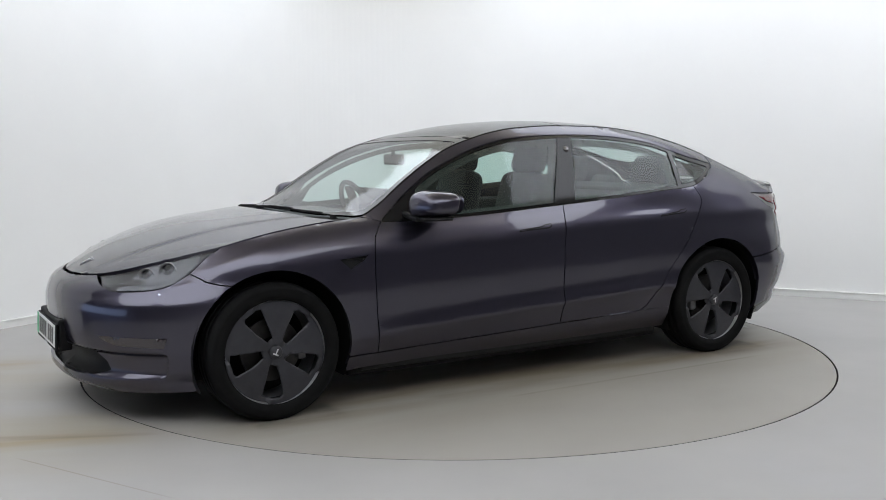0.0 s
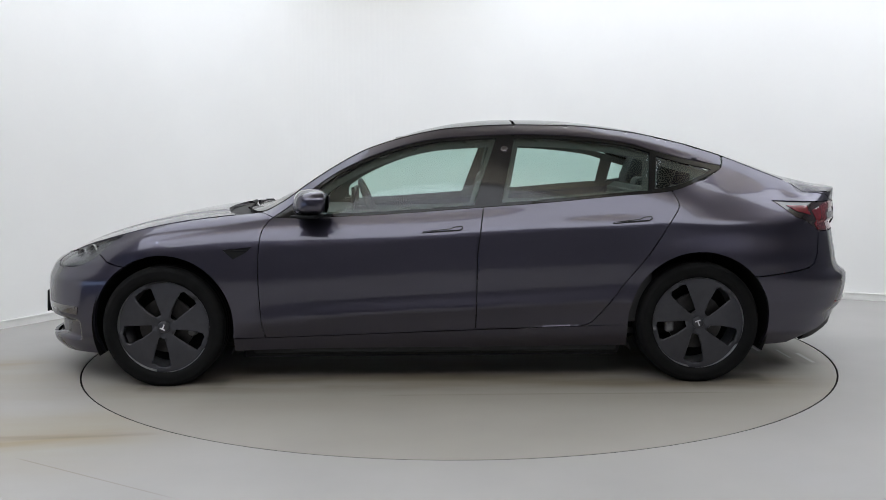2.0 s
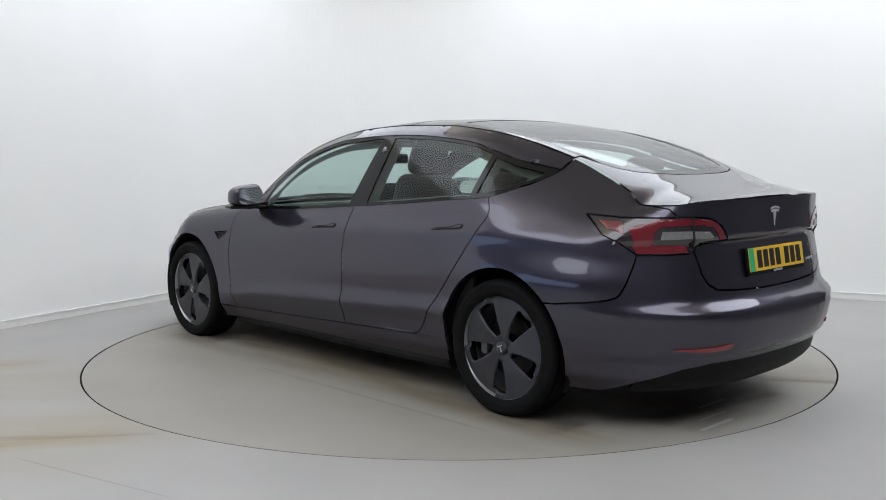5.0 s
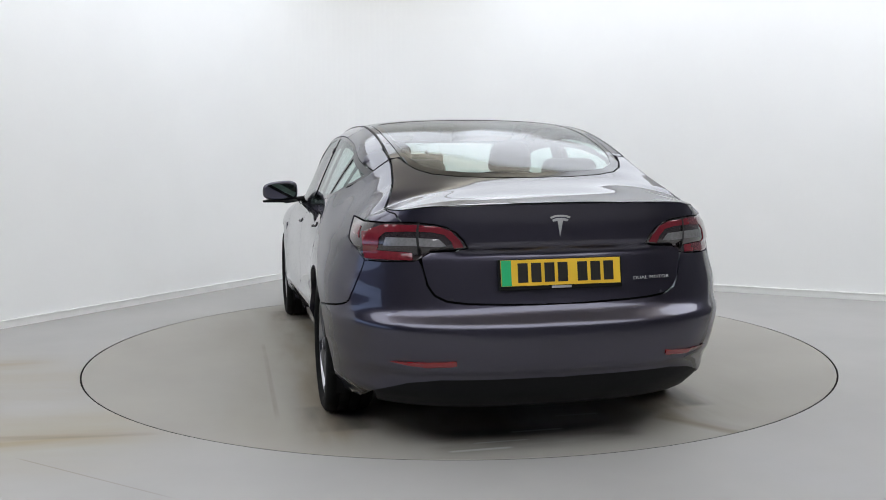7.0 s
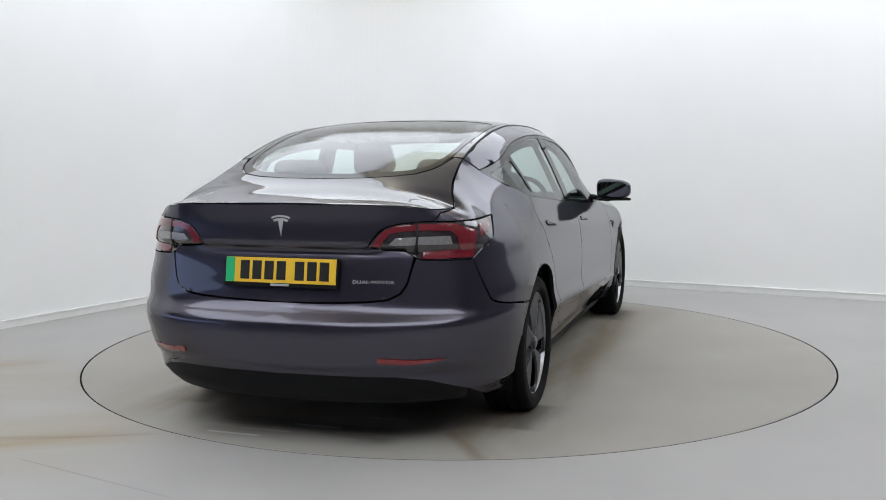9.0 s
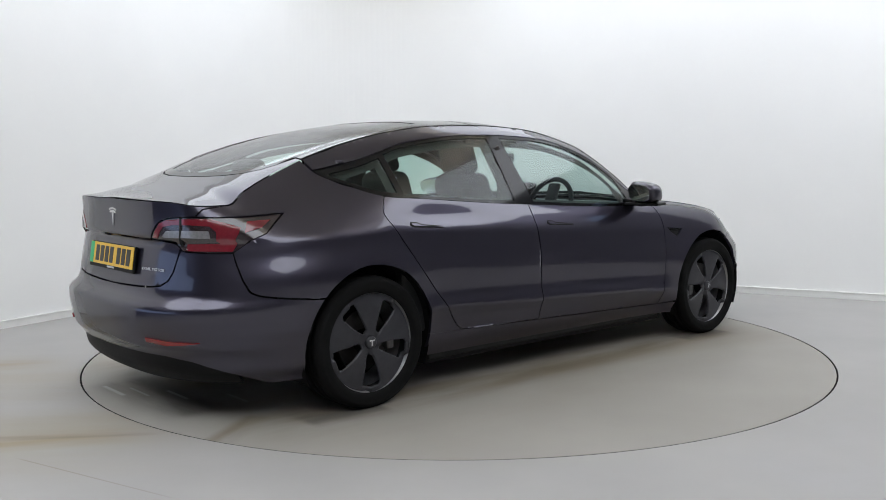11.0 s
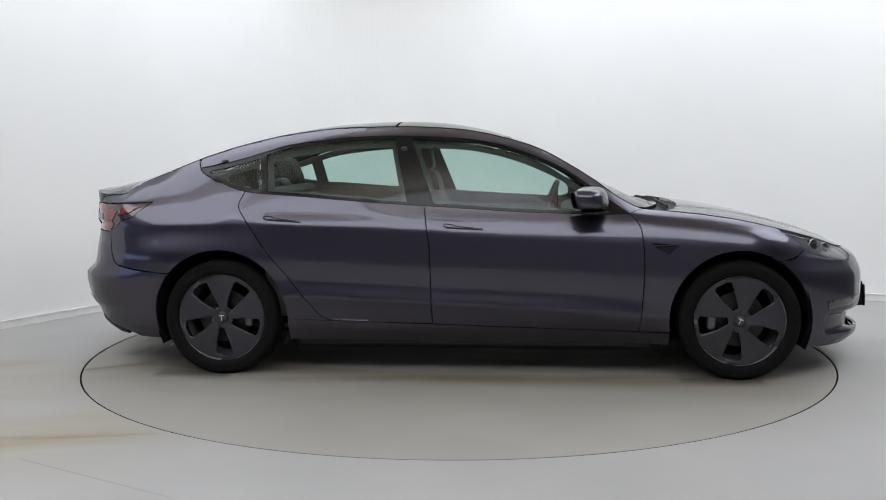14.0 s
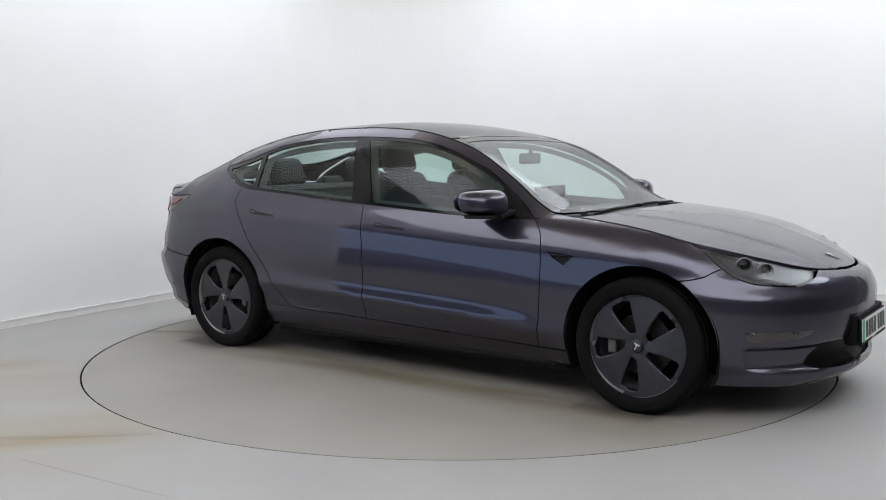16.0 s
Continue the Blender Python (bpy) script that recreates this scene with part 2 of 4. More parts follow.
def resample(poly, step):
    out = []
    for (x1, y1), (x2, y2) in zip(poly, poly[1:] + poly[:1]):
        n = max(1, math.ceil(math.hypot(x2 - x1, y2 - y1) / step))
        out += [(x1 + (x2 - x1) * i / n, y1 + (y2 - y1) * i / n) for i in range(n)]
    return out


def shrink(poly, d):
    """Moves an outline inwards by d."""
    area = sum(a[0] * b[1] - b[0] * a[1] for a, b in zip(poly, poly[1:] + poly[:1]))
    sg, out, n = (1 if area > 0 else -1), [], len(poly)
    for i in range(n):
        a, b, c = Vector(poly[i - 1]), Vector(poly[i]), Vector(poly[(i + 1) % n])
        e1, e2 = (b - a), (c - b)
        if e1.length < 1e-9 or e2.length < 1e-9:
            out.append(poly[i])
            continue
        n1, n2 = Vector((-e1.y, e1.x)).normalized() * sg, Vector((-e2.y, e2.x)).normalized() * sg
        nn = n1 + n2
        nn = n1 if nn.length < 0.3 else nn.normalized() / max(nn.normalized().dot(n1), 0.5)
        out.append((b.x + nn.x * d, b.y + nn.y * d))
    return out


from mathutils.geometry import delaunay_2d_cdt


def sheet(poly, surf, holes=(), step=0.022, gap=0.0022, lip=0.018, sink=0.0, mid=False):
    """Vertices and faces of a panel cut out of a surface by an outline in its own plan, with a folded lip. mid: keep edges on the middle line."""
    poly = resample(poly, step)
    if gap:
        small = shrink(poly, gap)
        if mid:
            small = [q if not mid(p) else p for p, q in zip(poly, small)]
        poly = small
    rings = [poly] + [resample(h, step) for h in holes]
    pts, edges = [], []
    for r in rings:
        k = len(pts)
        pts += r
        edges += [(k + i, k + (i + 1) % len(r)) for i in range(len(r))]
    xs, ys = [p[0] for p in poly], [p[1] for p in poly]
    jit = 0
    y = min(ys) + step / 2
    while y < max(ys):
        x = min(xs) + (step / 2 if jit else step)
        while x < max(xs):
            if inside(poly, (x, y)) and not any(inside(h, (x, y)) for h in rings[1:]):
                pts.append((x, y))
            x += step
        y += step * 0.87
        jit = 1 - jit
    if surf is side and min(xs) < 0.9 and max(xs) > -1.3 and max(ys) - min(ys) > 0.3:
        creases = []
        x = max(min(xs), XR) + step / 2
        while x < min(max(xs), XF):
            lc, zc = float(np.interp(x, *LC)), float(pchip(ST_X, ST["z_cr"], x))
            creases += [(x, lc - 0.008), (x, lc + 0.008), (x, zc - 0.006), (x, zc + 0.006)]
            x += step
        near = lambda q: any(abs(q[1] - c) < 0.014 for c in (float(np.interp(q[0], *LC)), float(pchip(ST_X, ST["z_cr"], q[0]))))
        n0 = sum(len(r) for r in rings)
        pts = pts[:n0] + [q for q in pts[n0:] if not (XR < q[0] < XF and near(q))]
        pts += [q for q in creases if inside(shrink(poly, 0.006), q) and not any(inside(h, q) for h in rings[1:])]
    v2, _, f2, *_ = delaunay_2d_cdt([Vector(p) for p in pts], edges, [], 0, 1e-6)
    faces = []
    for f in f2:
        c = (sum(v2[i].x for i in f) / 3, sum(v2[i].y for i in f) / 3)
        if inside(poly, c) and not any(inside(h, c) for h in rings[1:]):
            faces.append(tuple(f))
    verts = [surf(v.x, v.y) for v in v2]
    return verts, faces


def normals_of(verts, faces):
    ns = [Vector((0, 0, 0)) for _ in verts]
    for f in faces:
        n = (verts[f[1]] - verts[f[0]]).cross(verts[f[2]] - verts[f[0]])
        for i in f:
            ns[i] += n
    return [n.normalized() if n.length > 0 else n for n in ns]


def fold(verts, faces, lip, outward, sink=0.0, shared=False):
    """Turns the faces outward, sinks the sheet and folds its free edges inwards."""
    ns = normals_of(verts, faces)
    score = sum(n.dot(outward(v)) for n, v in zip(ns, verts))
    if score < 0:
        faces = [tuple(reversed(f)) for f in faces]
        ns = [-n for n in ns]
    if sink:
        verts = [v - n * sink for v, n in zip(verts, ns)]
    if lip:
        count = {}
        for f in faces:
            for a, b in zip(f, f[1:] + f[:1]):
                count[(a, b)] = 1
        rim = [(a, b) for a, b in count if (b, a) not in count]
        extra, verts, faces = {}, list(verts), list(faces)
        dup = {}
        for a, b in rim:
            for i in (a, b):
                if i not in extra:
                    dup[i] = i if shared else len(verts)
                    if not shared:
                        verts.append(verts[i].copy())
                    extra[i] = len(verts)
                    verts.append(verts[i] - ns[i] * lip)
            faces.append((dup[a], extra[a], extra[b], dup[b]))
    return verts, faces


def flip(verts, faces):
    return [Vector((v.x, -v.y, v.z)) for v in verts], [tuple(reversed(f)) for f in faces]


def both(vf):
    """A panel that spans the middle line, from its left half."""
    v, f = vf
    v2, f2 = flip(v, f)
    n = len(v)
    bm = bmesh.new()
    vs = [bm.verts.new(p) for p in v + v2]
    for q in list(f) + [tuple(i + n for i in g) for g in f2]:
        try:
            bm.faces.new([vs[i] for i in q])
        except ValueError:
            pass
    bmesh.ops.remove_doubles(bm, verts=[w for w in bm.verts if abs(w.co.y) < 0.003], dist=0.004)
    return bm


def out_side(v):
    return Vector((0.15 * v.x, v.y, 0.05)) if abs(v.x) < 1.6 else Vector((v.x * 0.6, v.y, 0))


def out_top(v):
    return Vector((0, 0, 1))


def S(x, z):
    return at_x(x, z), z


def F(y, z):
    return at_y(y, z, True), z


def B(y, z):
    return at_y(y, z, False), z


def edge_run(x1, x2, n=24, below=0.0):
    run = [edge_at(x1 + (x2 - x1) * i / n) for i in range(n + 1)]
    return [(s, z - below) for s, z in run]


def arch(cx, z1, z2, side_sign, n=28):
    """The wheel arch from its foot at z1 on one side over the top to its foot at z2."""
    out, a1, a2 = [], math.asin((z1 - HUB_Z) / ARCH), math.asin((z2 - HUB_Z) / ARCH)
    for i in range(n + 1):
        a = a1 + (math.pi - a2 - a1) * i / n
        x, z = cx + side_sign * ARCH * math.cos(a), HUB_Z + ARCH * math.sin(a)
        out.append(S(x, z))
    return out


# ---- the room ----
def stained_shaded(name, base, bands, rough=0.58):
    """Painted floor with broad patches, fine dirt, stains and painted shade along lines: (x1, y1, x2, y2, half width,
    colour, strength, noise scale).
    """
    m = mat(name, base, rough=rough, vary=0.06, scale=1.2, bump=0.05, bump_scale=70, spec=0.28)
    nt = m.node_tree
    b = nt.nodes["Principled BSDF"]
    last = b.inputs["Base Color"].links[0].from_socket
    tc = nt.nodes.new("ShaderNodeTexCoord")

    def math_node(op, p, q=None):
        n = nt.nodes.new("ShaderNodeMath")
        n.operation = op
        n.use_clamp = op in ("SUBTRACT", "MULTIPLY")
        for k, w in enumerate((p, q)):
            if w is None:
                continue
            if isinstance(w, (int, float)):
                n.inputs[k].default_value = w
            else:
                nt.links.new(w, n.inputs[k])
        return n.outputs[0]

    def noise_of(scale, vec, lo, hi):
        n = nt.nodes.new("ShaderNodeTexNoise")
        n.inputs["Scale"].default_value, n.inputs["Detail"].default_value = scale, 7
        nt.links.new(vec, n.inputs["Vector"])
        r = nt.nodes.new("ShaderNodeMapRange")
        r.interpolation_type = "SMOOTHSTEP"
        r.inputs["From Min"].default_value, r.inputs["From Max"].default_value = lo, hi
        nt.links.new(n.outputs["Fac"], r.inputs["Value"])
        return r.outputs["Result"]

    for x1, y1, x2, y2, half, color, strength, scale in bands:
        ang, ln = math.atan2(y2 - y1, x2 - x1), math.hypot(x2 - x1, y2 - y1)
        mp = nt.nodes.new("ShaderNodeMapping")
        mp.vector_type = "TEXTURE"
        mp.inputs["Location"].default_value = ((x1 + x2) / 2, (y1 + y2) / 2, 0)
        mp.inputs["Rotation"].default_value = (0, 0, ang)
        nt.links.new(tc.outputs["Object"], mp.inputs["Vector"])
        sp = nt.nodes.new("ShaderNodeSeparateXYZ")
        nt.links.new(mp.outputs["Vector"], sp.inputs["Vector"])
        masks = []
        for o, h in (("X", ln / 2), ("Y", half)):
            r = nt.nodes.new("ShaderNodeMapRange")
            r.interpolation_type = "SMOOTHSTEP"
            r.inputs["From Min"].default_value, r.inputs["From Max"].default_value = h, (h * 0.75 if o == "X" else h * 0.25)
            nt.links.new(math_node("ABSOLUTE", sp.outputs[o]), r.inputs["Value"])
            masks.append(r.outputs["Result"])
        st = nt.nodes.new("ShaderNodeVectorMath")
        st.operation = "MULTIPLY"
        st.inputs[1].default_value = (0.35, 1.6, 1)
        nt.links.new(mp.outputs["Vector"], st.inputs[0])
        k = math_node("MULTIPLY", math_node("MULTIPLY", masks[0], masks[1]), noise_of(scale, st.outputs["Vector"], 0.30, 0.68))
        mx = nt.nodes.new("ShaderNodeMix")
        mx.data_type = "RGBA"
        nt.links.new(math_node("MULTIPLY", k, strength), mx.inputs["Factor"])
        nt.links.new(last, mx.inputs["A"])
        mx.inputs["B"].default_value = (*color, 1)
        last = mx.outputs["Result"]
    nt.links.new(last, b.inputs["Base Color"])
    return m


OCHRE, BROWN, PALE, GRIME_SHADE = (0.29, 0.235, 0.14), (0.15, 0.12, 0.08), (0.55, 0.55, 0.54), (0.05, 0.045, 0.04)
FLOOR = stained_shaded("painted_studio_floor", (0.36, 0.352, 0.338), [
    (-7.0, -1.6, -0.9, -1.5, 1.7, (0.33, 0.30, 0.24), 0.9, 0.9),
    (-6.0, -0.9, -2.25, -0.35, 0.26, OCHRE, 0.75, 1.6),
    (-5.0, -2.75, -1.28, -1.82, 0.20, OCHRE, 0.95, 1.8),
    (-2.2, -1.98, -1.30, -1.86, 0.05, BROWN, 0.5, 4.0),
    (-1.85, -2.21, -1.0, -2.71, 0.007, BROWN, 0.6, 2.0),
    (1.2, -2.75, 3.2, -1.7, 0.9, (0.38, 0.375, 0.375), 0.6, 2.0),
])
TABLE = stained_shaded("turntable_paint", (0.315, 0.300, 0.270), [
    # brown tint: grime plus the car's shadow, put into the colour
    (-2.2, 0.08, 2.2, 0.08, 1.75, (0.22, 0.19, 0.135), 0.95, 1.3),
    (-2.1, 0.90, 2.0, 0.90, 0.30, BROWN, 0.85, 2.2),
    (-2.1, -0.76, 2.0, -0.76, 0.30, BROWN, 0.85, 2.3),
    # under each tyre: wet marks deepened by painted contact shade
    (-1.7, 0.92, -1.2, 0.92, 0.24, GRIME_SHADE, 0.75, 3.5),
    (-1.7, -0.75, -1.2, -0.75, 0.24, GRIME_SHADE, 0.75, 3.5),
    (1.25, 0.92, 1.75, 0.92, 0.24, GRIME_SHADE, 0.75, 3.5),
    (1.25, -0.75, 1.75, -0.75, 0.24, GRIME_SHADE, 0.75, 3.5),
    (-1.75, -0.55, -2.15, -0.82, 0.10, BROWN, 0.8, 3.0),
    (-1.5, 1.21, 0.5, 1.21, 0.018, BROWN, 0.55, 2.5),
    # below the tail: grime and the overhang's shade in one dark band
    (-1.95, -0.40, -1.95, 0.65, 0.24, GRIME_SHADE, 0.7, 3.0),
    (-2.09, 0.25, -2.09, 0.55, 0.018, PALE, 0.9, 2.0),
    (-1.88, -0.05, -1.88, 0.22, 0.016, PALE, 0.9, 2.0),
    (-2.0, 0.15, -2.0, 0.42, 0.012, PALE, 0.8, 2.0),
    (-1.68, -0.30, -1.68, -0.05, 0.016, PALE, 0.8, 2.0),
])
WALL = mat("white_wall_paint", (0.86, 0.86, 0.845), rough=0.85, vary=0.015, scale=1.5, bump=0.1, bump_scale=90)
SKIRT = mat("white_gloss_skirting", (0.82, 0.82, 0.80), rough=0.45, vary=0.03, scale=5)
CEIL = mat("pale_ceiling_boards", (0.72, 0.665, 0.56), rough=0.9, vary=0.03, scale=2)
DARKWALL = mat("grey_hall_wall", (0.13, 0.13, 0.14), rough=0.8, vary=0.1, scale=1.0)
GAPBLACK = mat("dark_gap", (0.006, 0.006, 0.006), rough=0.9)

RING = 2.2639
CEIL_Z = 3.7
# plan of the white wall: left run, rounded corner, right run
LEFT_DIR, RIGHT_DIR = Vector((0.502, 0.865)), Vector((0.890, -0.456))
LEFT_P, RIGHT_P = Vector((-2.48, 2.10)), Vector((2.45, 2.335))


def cross2(a, b):
    return a.x * b.y - a.y * b.x


CORNER = LEFT_P + LEFT_DIR * (cross2(RIGHT_P - LEFT_P, RIGHT_DIR) / cross2(LEFT_DIR, RIGHT_DIR))
TAN = 0.85


def wall_plan(back_left, back_right, offset=0.0):
    """Plan of the inner face, from far behind on the left, round the corner, to far behind on the right; offset moves it outwards."""
    a, b = CORNER - LEFT_DIR * TAN, CORNER + RIGHT_DIR * TAN
    n1, n2 = Vector((-LEFT_DIR.y, LEFT_DIR.x)), Vector((-RIGHT_DIR.y, RIGHT_DIR.x))
    turn = math.acos(LEFT_DIR.dot(RIGHT_DIR))
    r = TAN / math.tan(turn / 2)
    c = a - n1 * r
    pts = [CORNER - LEFT_DIR * back_left + n1 * offset]
    for i in range(25):
        ang = math.atan2(n1.y, n1.x) - turn * i / 24
        pts.append(c + Vector((math.cos(ang), math.sin(ang))) * (r + offset))
    pts.append(CORNER + RIGHT_DIR * back_right + n2 * offset)
    return pts


def wall_strip(name, inner, outer, z0, z1, material, label, category="wall"):
    v, f = [], []
    for p, q in zip(inner, outer):
        v += [(p.x, p.y, z0), (p.x, p.y, z1), (q.x, q.y, z1), (q.x, q.y, z0)]
    for i in range(len(inner) - 1):
        a, b = 4 * i, 4 * i + 4
        f += [(a, b, b + 1, a + 1), (a + 1, b + 1, b + 2, a + 2), (a + 2, b + 2, b + 3, a + 3), (a + 3, b + 3, b, a)]
    e = 4 * (len(inner) - 1)
    f += [(0, 1, 2, 3), (e + 3, e + 2, e + 1, e)]
    ob = mesh_ob(name, v, f, material, smooth=False)
    return tagged(ob, label, category, kind="structure")


LEFT_LEN, RIGHT_LEN = 6.6, 7.0
wall_strip("wall_north", wall_plan(LEFT_LEN, RIGHT_LEN), wall_plan(LEFT_LEN, RIGHT_LEN, 0.15), 0, CEIL_Z, WALL, "smooth white studio wall with a rounded corner")
wall_strip("baseboard", wall_plan(LEFT_LEN, RIGHT_LEN, -0.014), wall_plan(LEFT_LEN, RIGHT_LEN, -0.001), 0.0, 0.050, SKIRT, "low white painted skirting along the wall", "skirting")
wall_strip("trim", wall_plan(LEFT_LEN, RIGHT_LEN, -0.020), wall_plan(LEFT_LEN, RIGHT_LEN, -0.001), 0.051, 0.059, SKIRT, "rounded white top bead of the skirting", "skirting")

# floor with a round pit, and the turntable in it
FL = 16.0
bm = bmesh.new()
inner = [bm.verts.new((math.cos(2 * math.pi * i / 192) * (RING + 0.004), math.sin(2 * math.pi * i / 192) * (RING + 0.004), 0)) for i in range(192)]
low = [bm.verts.new((v.co.x, v.co.y, -0.12)) for v in inner]
outer = [bm.verts.new((math.cos(2 * math.pi * i / 192) * FL, math.sin(2 * math.pi * i / 192) * FL, 0)) for i in range(192)]
for i in range(192):
    j = (i + 1) % 192
    bm.faces.new((inner[i], outer[i], outer[j], inner[j]))
    bm.faces.new((low[i], inner[i], inner[j], low[j]))
bm.faces.new(list(reversed(low)))
for q in bm.faces:
    q.normal_flip()
bmesh.ops.recalc_face_normals(bm, faces=bm.faces[:])
tagged(part("floor", bm, FLOOR), "smooth grey painted studio floor with faint tyre stains", "floor", kind="structure")

# black lining added in the pit, so the gap's shade is in the colour
lining = lathe([(RING + 0.0035, 0.003), (RING + 0.0035, 0.11), (RING - 0.3, 0.11)], 128)
tagged(part("dark_gap_lining", lining, GAPBLACK, m=pose(0, 0, 0, -90, 0, 0)), "black lining of the turntable pit, added to keep the gap dark", "pit lining", kind="structure")

turntable = tagged(new("turntable"), "flush round grey turntable with a dark gap round it", "turntable")
bm = bmesh.new()
rim = []
for r, z in ((0.0, 0.0), (0.8, 0.0), (1.6, 0.0), (RING - 0.009, 0.0), (RING - 0.006, -0.002)):
    rim.append([bm.verts.new((r * math.cos(2 * math.pi * i / 192), r * math.sin(2 * math.pi * i / 192), z)) for i in range(192)] if r else [bm.verts.new((0, 0, 0))])
for i in range(192):
    j = (i + 1) % 192
    bm.faces.new((rim[0][0], rim[1][i], rim[1][j]))
    for a, b in zip(rim[1:], rim[2:]):
        bm.faces.new((a[i], b[i], b[j], a[j]))
part("deck", bm, TABLE, turntable, "grey painted steel deck with stains and painted-in shade under the car")
# the rim is blackened too, to hold the gap dark from the front
part("rim", lathe([(RING - 0.04, 0), (RING - 0.0062, 0), (RING - 0.0062, 0.06), (RING - 0.04, 0.06)], 128), GAPBLACK, turntable, "black rim, added to keep the gap dark", m=pose(0, 0, -0.003, -90, 0, 0))

# ceiling
bm = box(34, 34, 0.2, center=(0, 0, CEIL_Z + 0.1))
tagged(part("ceiling", bm, CEIL), "pale painted ceiling over the studio", "ceiling", kind="structure")

# hall behind the camera with the daylight entrance
LE = CORNER - LEFT_DIR * LEFT_LEN
RE = CORNER + RIGHT_DIR * RIGHT_LEN


def wall_between(name, p, q, z0, z1, material, label, thick=0.2):
    d = (q - p).normalized()
    n = Vector((-d.y, d.x)) * thick
    bm = bmesh.new()
    b = [bm.verts.new((*w, z0)) for w in (p, q, q + n, p + n)]
    t = [bm.verts.new((*w, z1)) for w in (p, q, q + n, p + n)]
    bm.faces.new(b)
    bm.faces.new(t)
    for i in range(4):
        j = (i + 1) % 4
        bm.faces.new((b[i], b[j], t[j], t[i]))
    bmesh.ops.recalc_face_normals(bm, faces=bm.faces[:])
    return tagged(part(name, bm, material), label, "wall", kind="structure")


DOOR_W = 6.5
LD = LE - LEFT_DIR * DOOR_W
LB = LD - LEFT_DIR * 3.5
wall_between("wall_lintel", LE, LD, 2.3, CEIL_Z, DARKWALL, "grey wall over the vehicle entrance")
wall_between("wall_west", LD, LB, 0, CEIL_Z, DARKWALL, "plain grey hall wall beside the entrance")
wall_between("wall_south", LB, RE + Vector((2.5, -7.5)), 0, CEIL_Z, DARKWALL, "plain grey hall wall")
wall_between("wall_east", RE + Vector((2.5, -7.5)), RE, 0, CEIL_Z, DARKWALL, "plain grey hall wall")


out_n = Vector((-LEFT_DIR.y, LEFT_DIR.x))
ASPHALT = mat("yard_asphalt", (0.05, 0.05, 0.055), rough=0.85, vary=0.2, scale=0.8, bump=0.3, bump_scale=40)
c0 = CORNER - LEFT_DIR * 8 + out_n * 0.2
quad = [c0 + LEFT_DIR * 60, c0 - LEFT_DIR * 60, c0 - LEFT_DIR * 60 + out_n * 160, c0 + LEFT_DIR * 60 + out_n * 160]
tagged(mesh_ob("ground", [(p.x, p.y, 0.004) for p in quad], [(0, 1, 2, 3)], ASPHALT, smooth=False), "dark asphalt yard outside the entrance", "ground", kind="structure")


# unseen strip lights under the ceiling: along walls, and fill added toward the camera
def unseen_strip_light(x, y, z, length, width, rz, strength, tone=(0.908, 0.943, 1.01)):
    e = tagged(new("unseen_strip_light"), "long white strip light hung out of view under the ceiling", "strip light", group="studio strip lights")
    e.matrix_basis = pose(x, y, z, 0, 0, rz)
    part("housing", box(length + 0.06, width + 0.05, 0.05, 0.01, center=(0, 0, 0.035)), SKIRT, e, "white metal housing")
    part("diffuser", box(length, width, 0.02, center=(0, 0, 0)), mat("strip_glow", tone, rough=0.6, emit=strength), e, "glowing white diffuser")
    # upward glow added to brighten the ceiling and soften its reflections
    part("ceiling_fill", box(length, width, 0.016, center=(0, 0, 0.069)), mat("ceiling_fill_glow", tone, rough=0.6, emit=strength * 0.75), e, "added upper glow panel that brightens the ceiling")
    for k in (-0.4, 0.4):
        part("hanger", box(0.02, 0.02, CEIL_Z - z - 0.08, center=(k * length, 0, (CEIL_Z - z) / 2 + 0.04)), SKIRT, e)
    return e


unseen_strip_light(-1.75, 1.15, 3.25, 4.4, 1.9, 60, 2.2)
unseen_strip_light(1.85, 1.45, 3.30, 4.4, 1.9, -27, 2.5)
# the next three are fill, added to brighten the flanks and walls
unseen_strip_light(-3.7, -3.0, 3.25, 3.6, 2.0, 60, 2.7)
unseen_strip_light(4.1, -0.5, 3.25, 3.0, 1.8, 63, 3.8)
unseen_strip_light(0.3, -4.6, 3.25, 6.5, 2.4, 0, 3.0)



# ---- the car ----
car = tagged(new("car"), "dark graphite metallic electric saloon car on the turntable", "car")


def pair(name, poly, material, parent, label="", holes=(), step=0.022, gap=0.0022, lip=0.018, sink=0.0, surf=side, outw=out_side, mid=False):
    """Builds a left panel and its mirror image on the right."""
    v, f = sheet(poly, surf, holes, step, gap, mid=mid)
    v, f = fold(v, f, lip, outw, sink)
    return [mesh_ob(name, v, f, material, parent, label), mesh_ob(name, *flip(v, f), material, parent, label)]


def whole(name, poly, material, parent, label="", holes=(), step=0.022, gap=0.0022, lip=0.018, sink=0.0, surf=side, outw=out_side, mid=None):
    v, f = sheet(poly, surf, holes, step, gap, mid=mid)
    v, f = fold(v, f, 0, outw, sink)
    bm = both((v, f))
    if lip:
        bm.normal_update()
        rim = [e for e in bm.edges if len(e.link_faces) == 1]
        nv = {}
        for e in rim:
            for w in e.verts:
                if w not in nv:
                    nv[w] = (bm.verts.new(w.co), bm.verts.new(w.co - w.normal * lip))
        for e in rim:
            a, b = e.link_loops[0].vert, e.link_loops[0].link_loop_next.vert
            bm.faces.new((nv[b][0], nv[a][0], nv[a][1], nv[b][1]))
    return part(name, bm, material, parent, label, smooth=True)


MID_F, MID_B = XF + 1, XR - 1


def on_mid(p):
    return p[0] > MID_F - 1e-4 or p[0] < MID_B + 1e-4


def on_mid_top(p):
    return abs(p[1]) < 1e-6


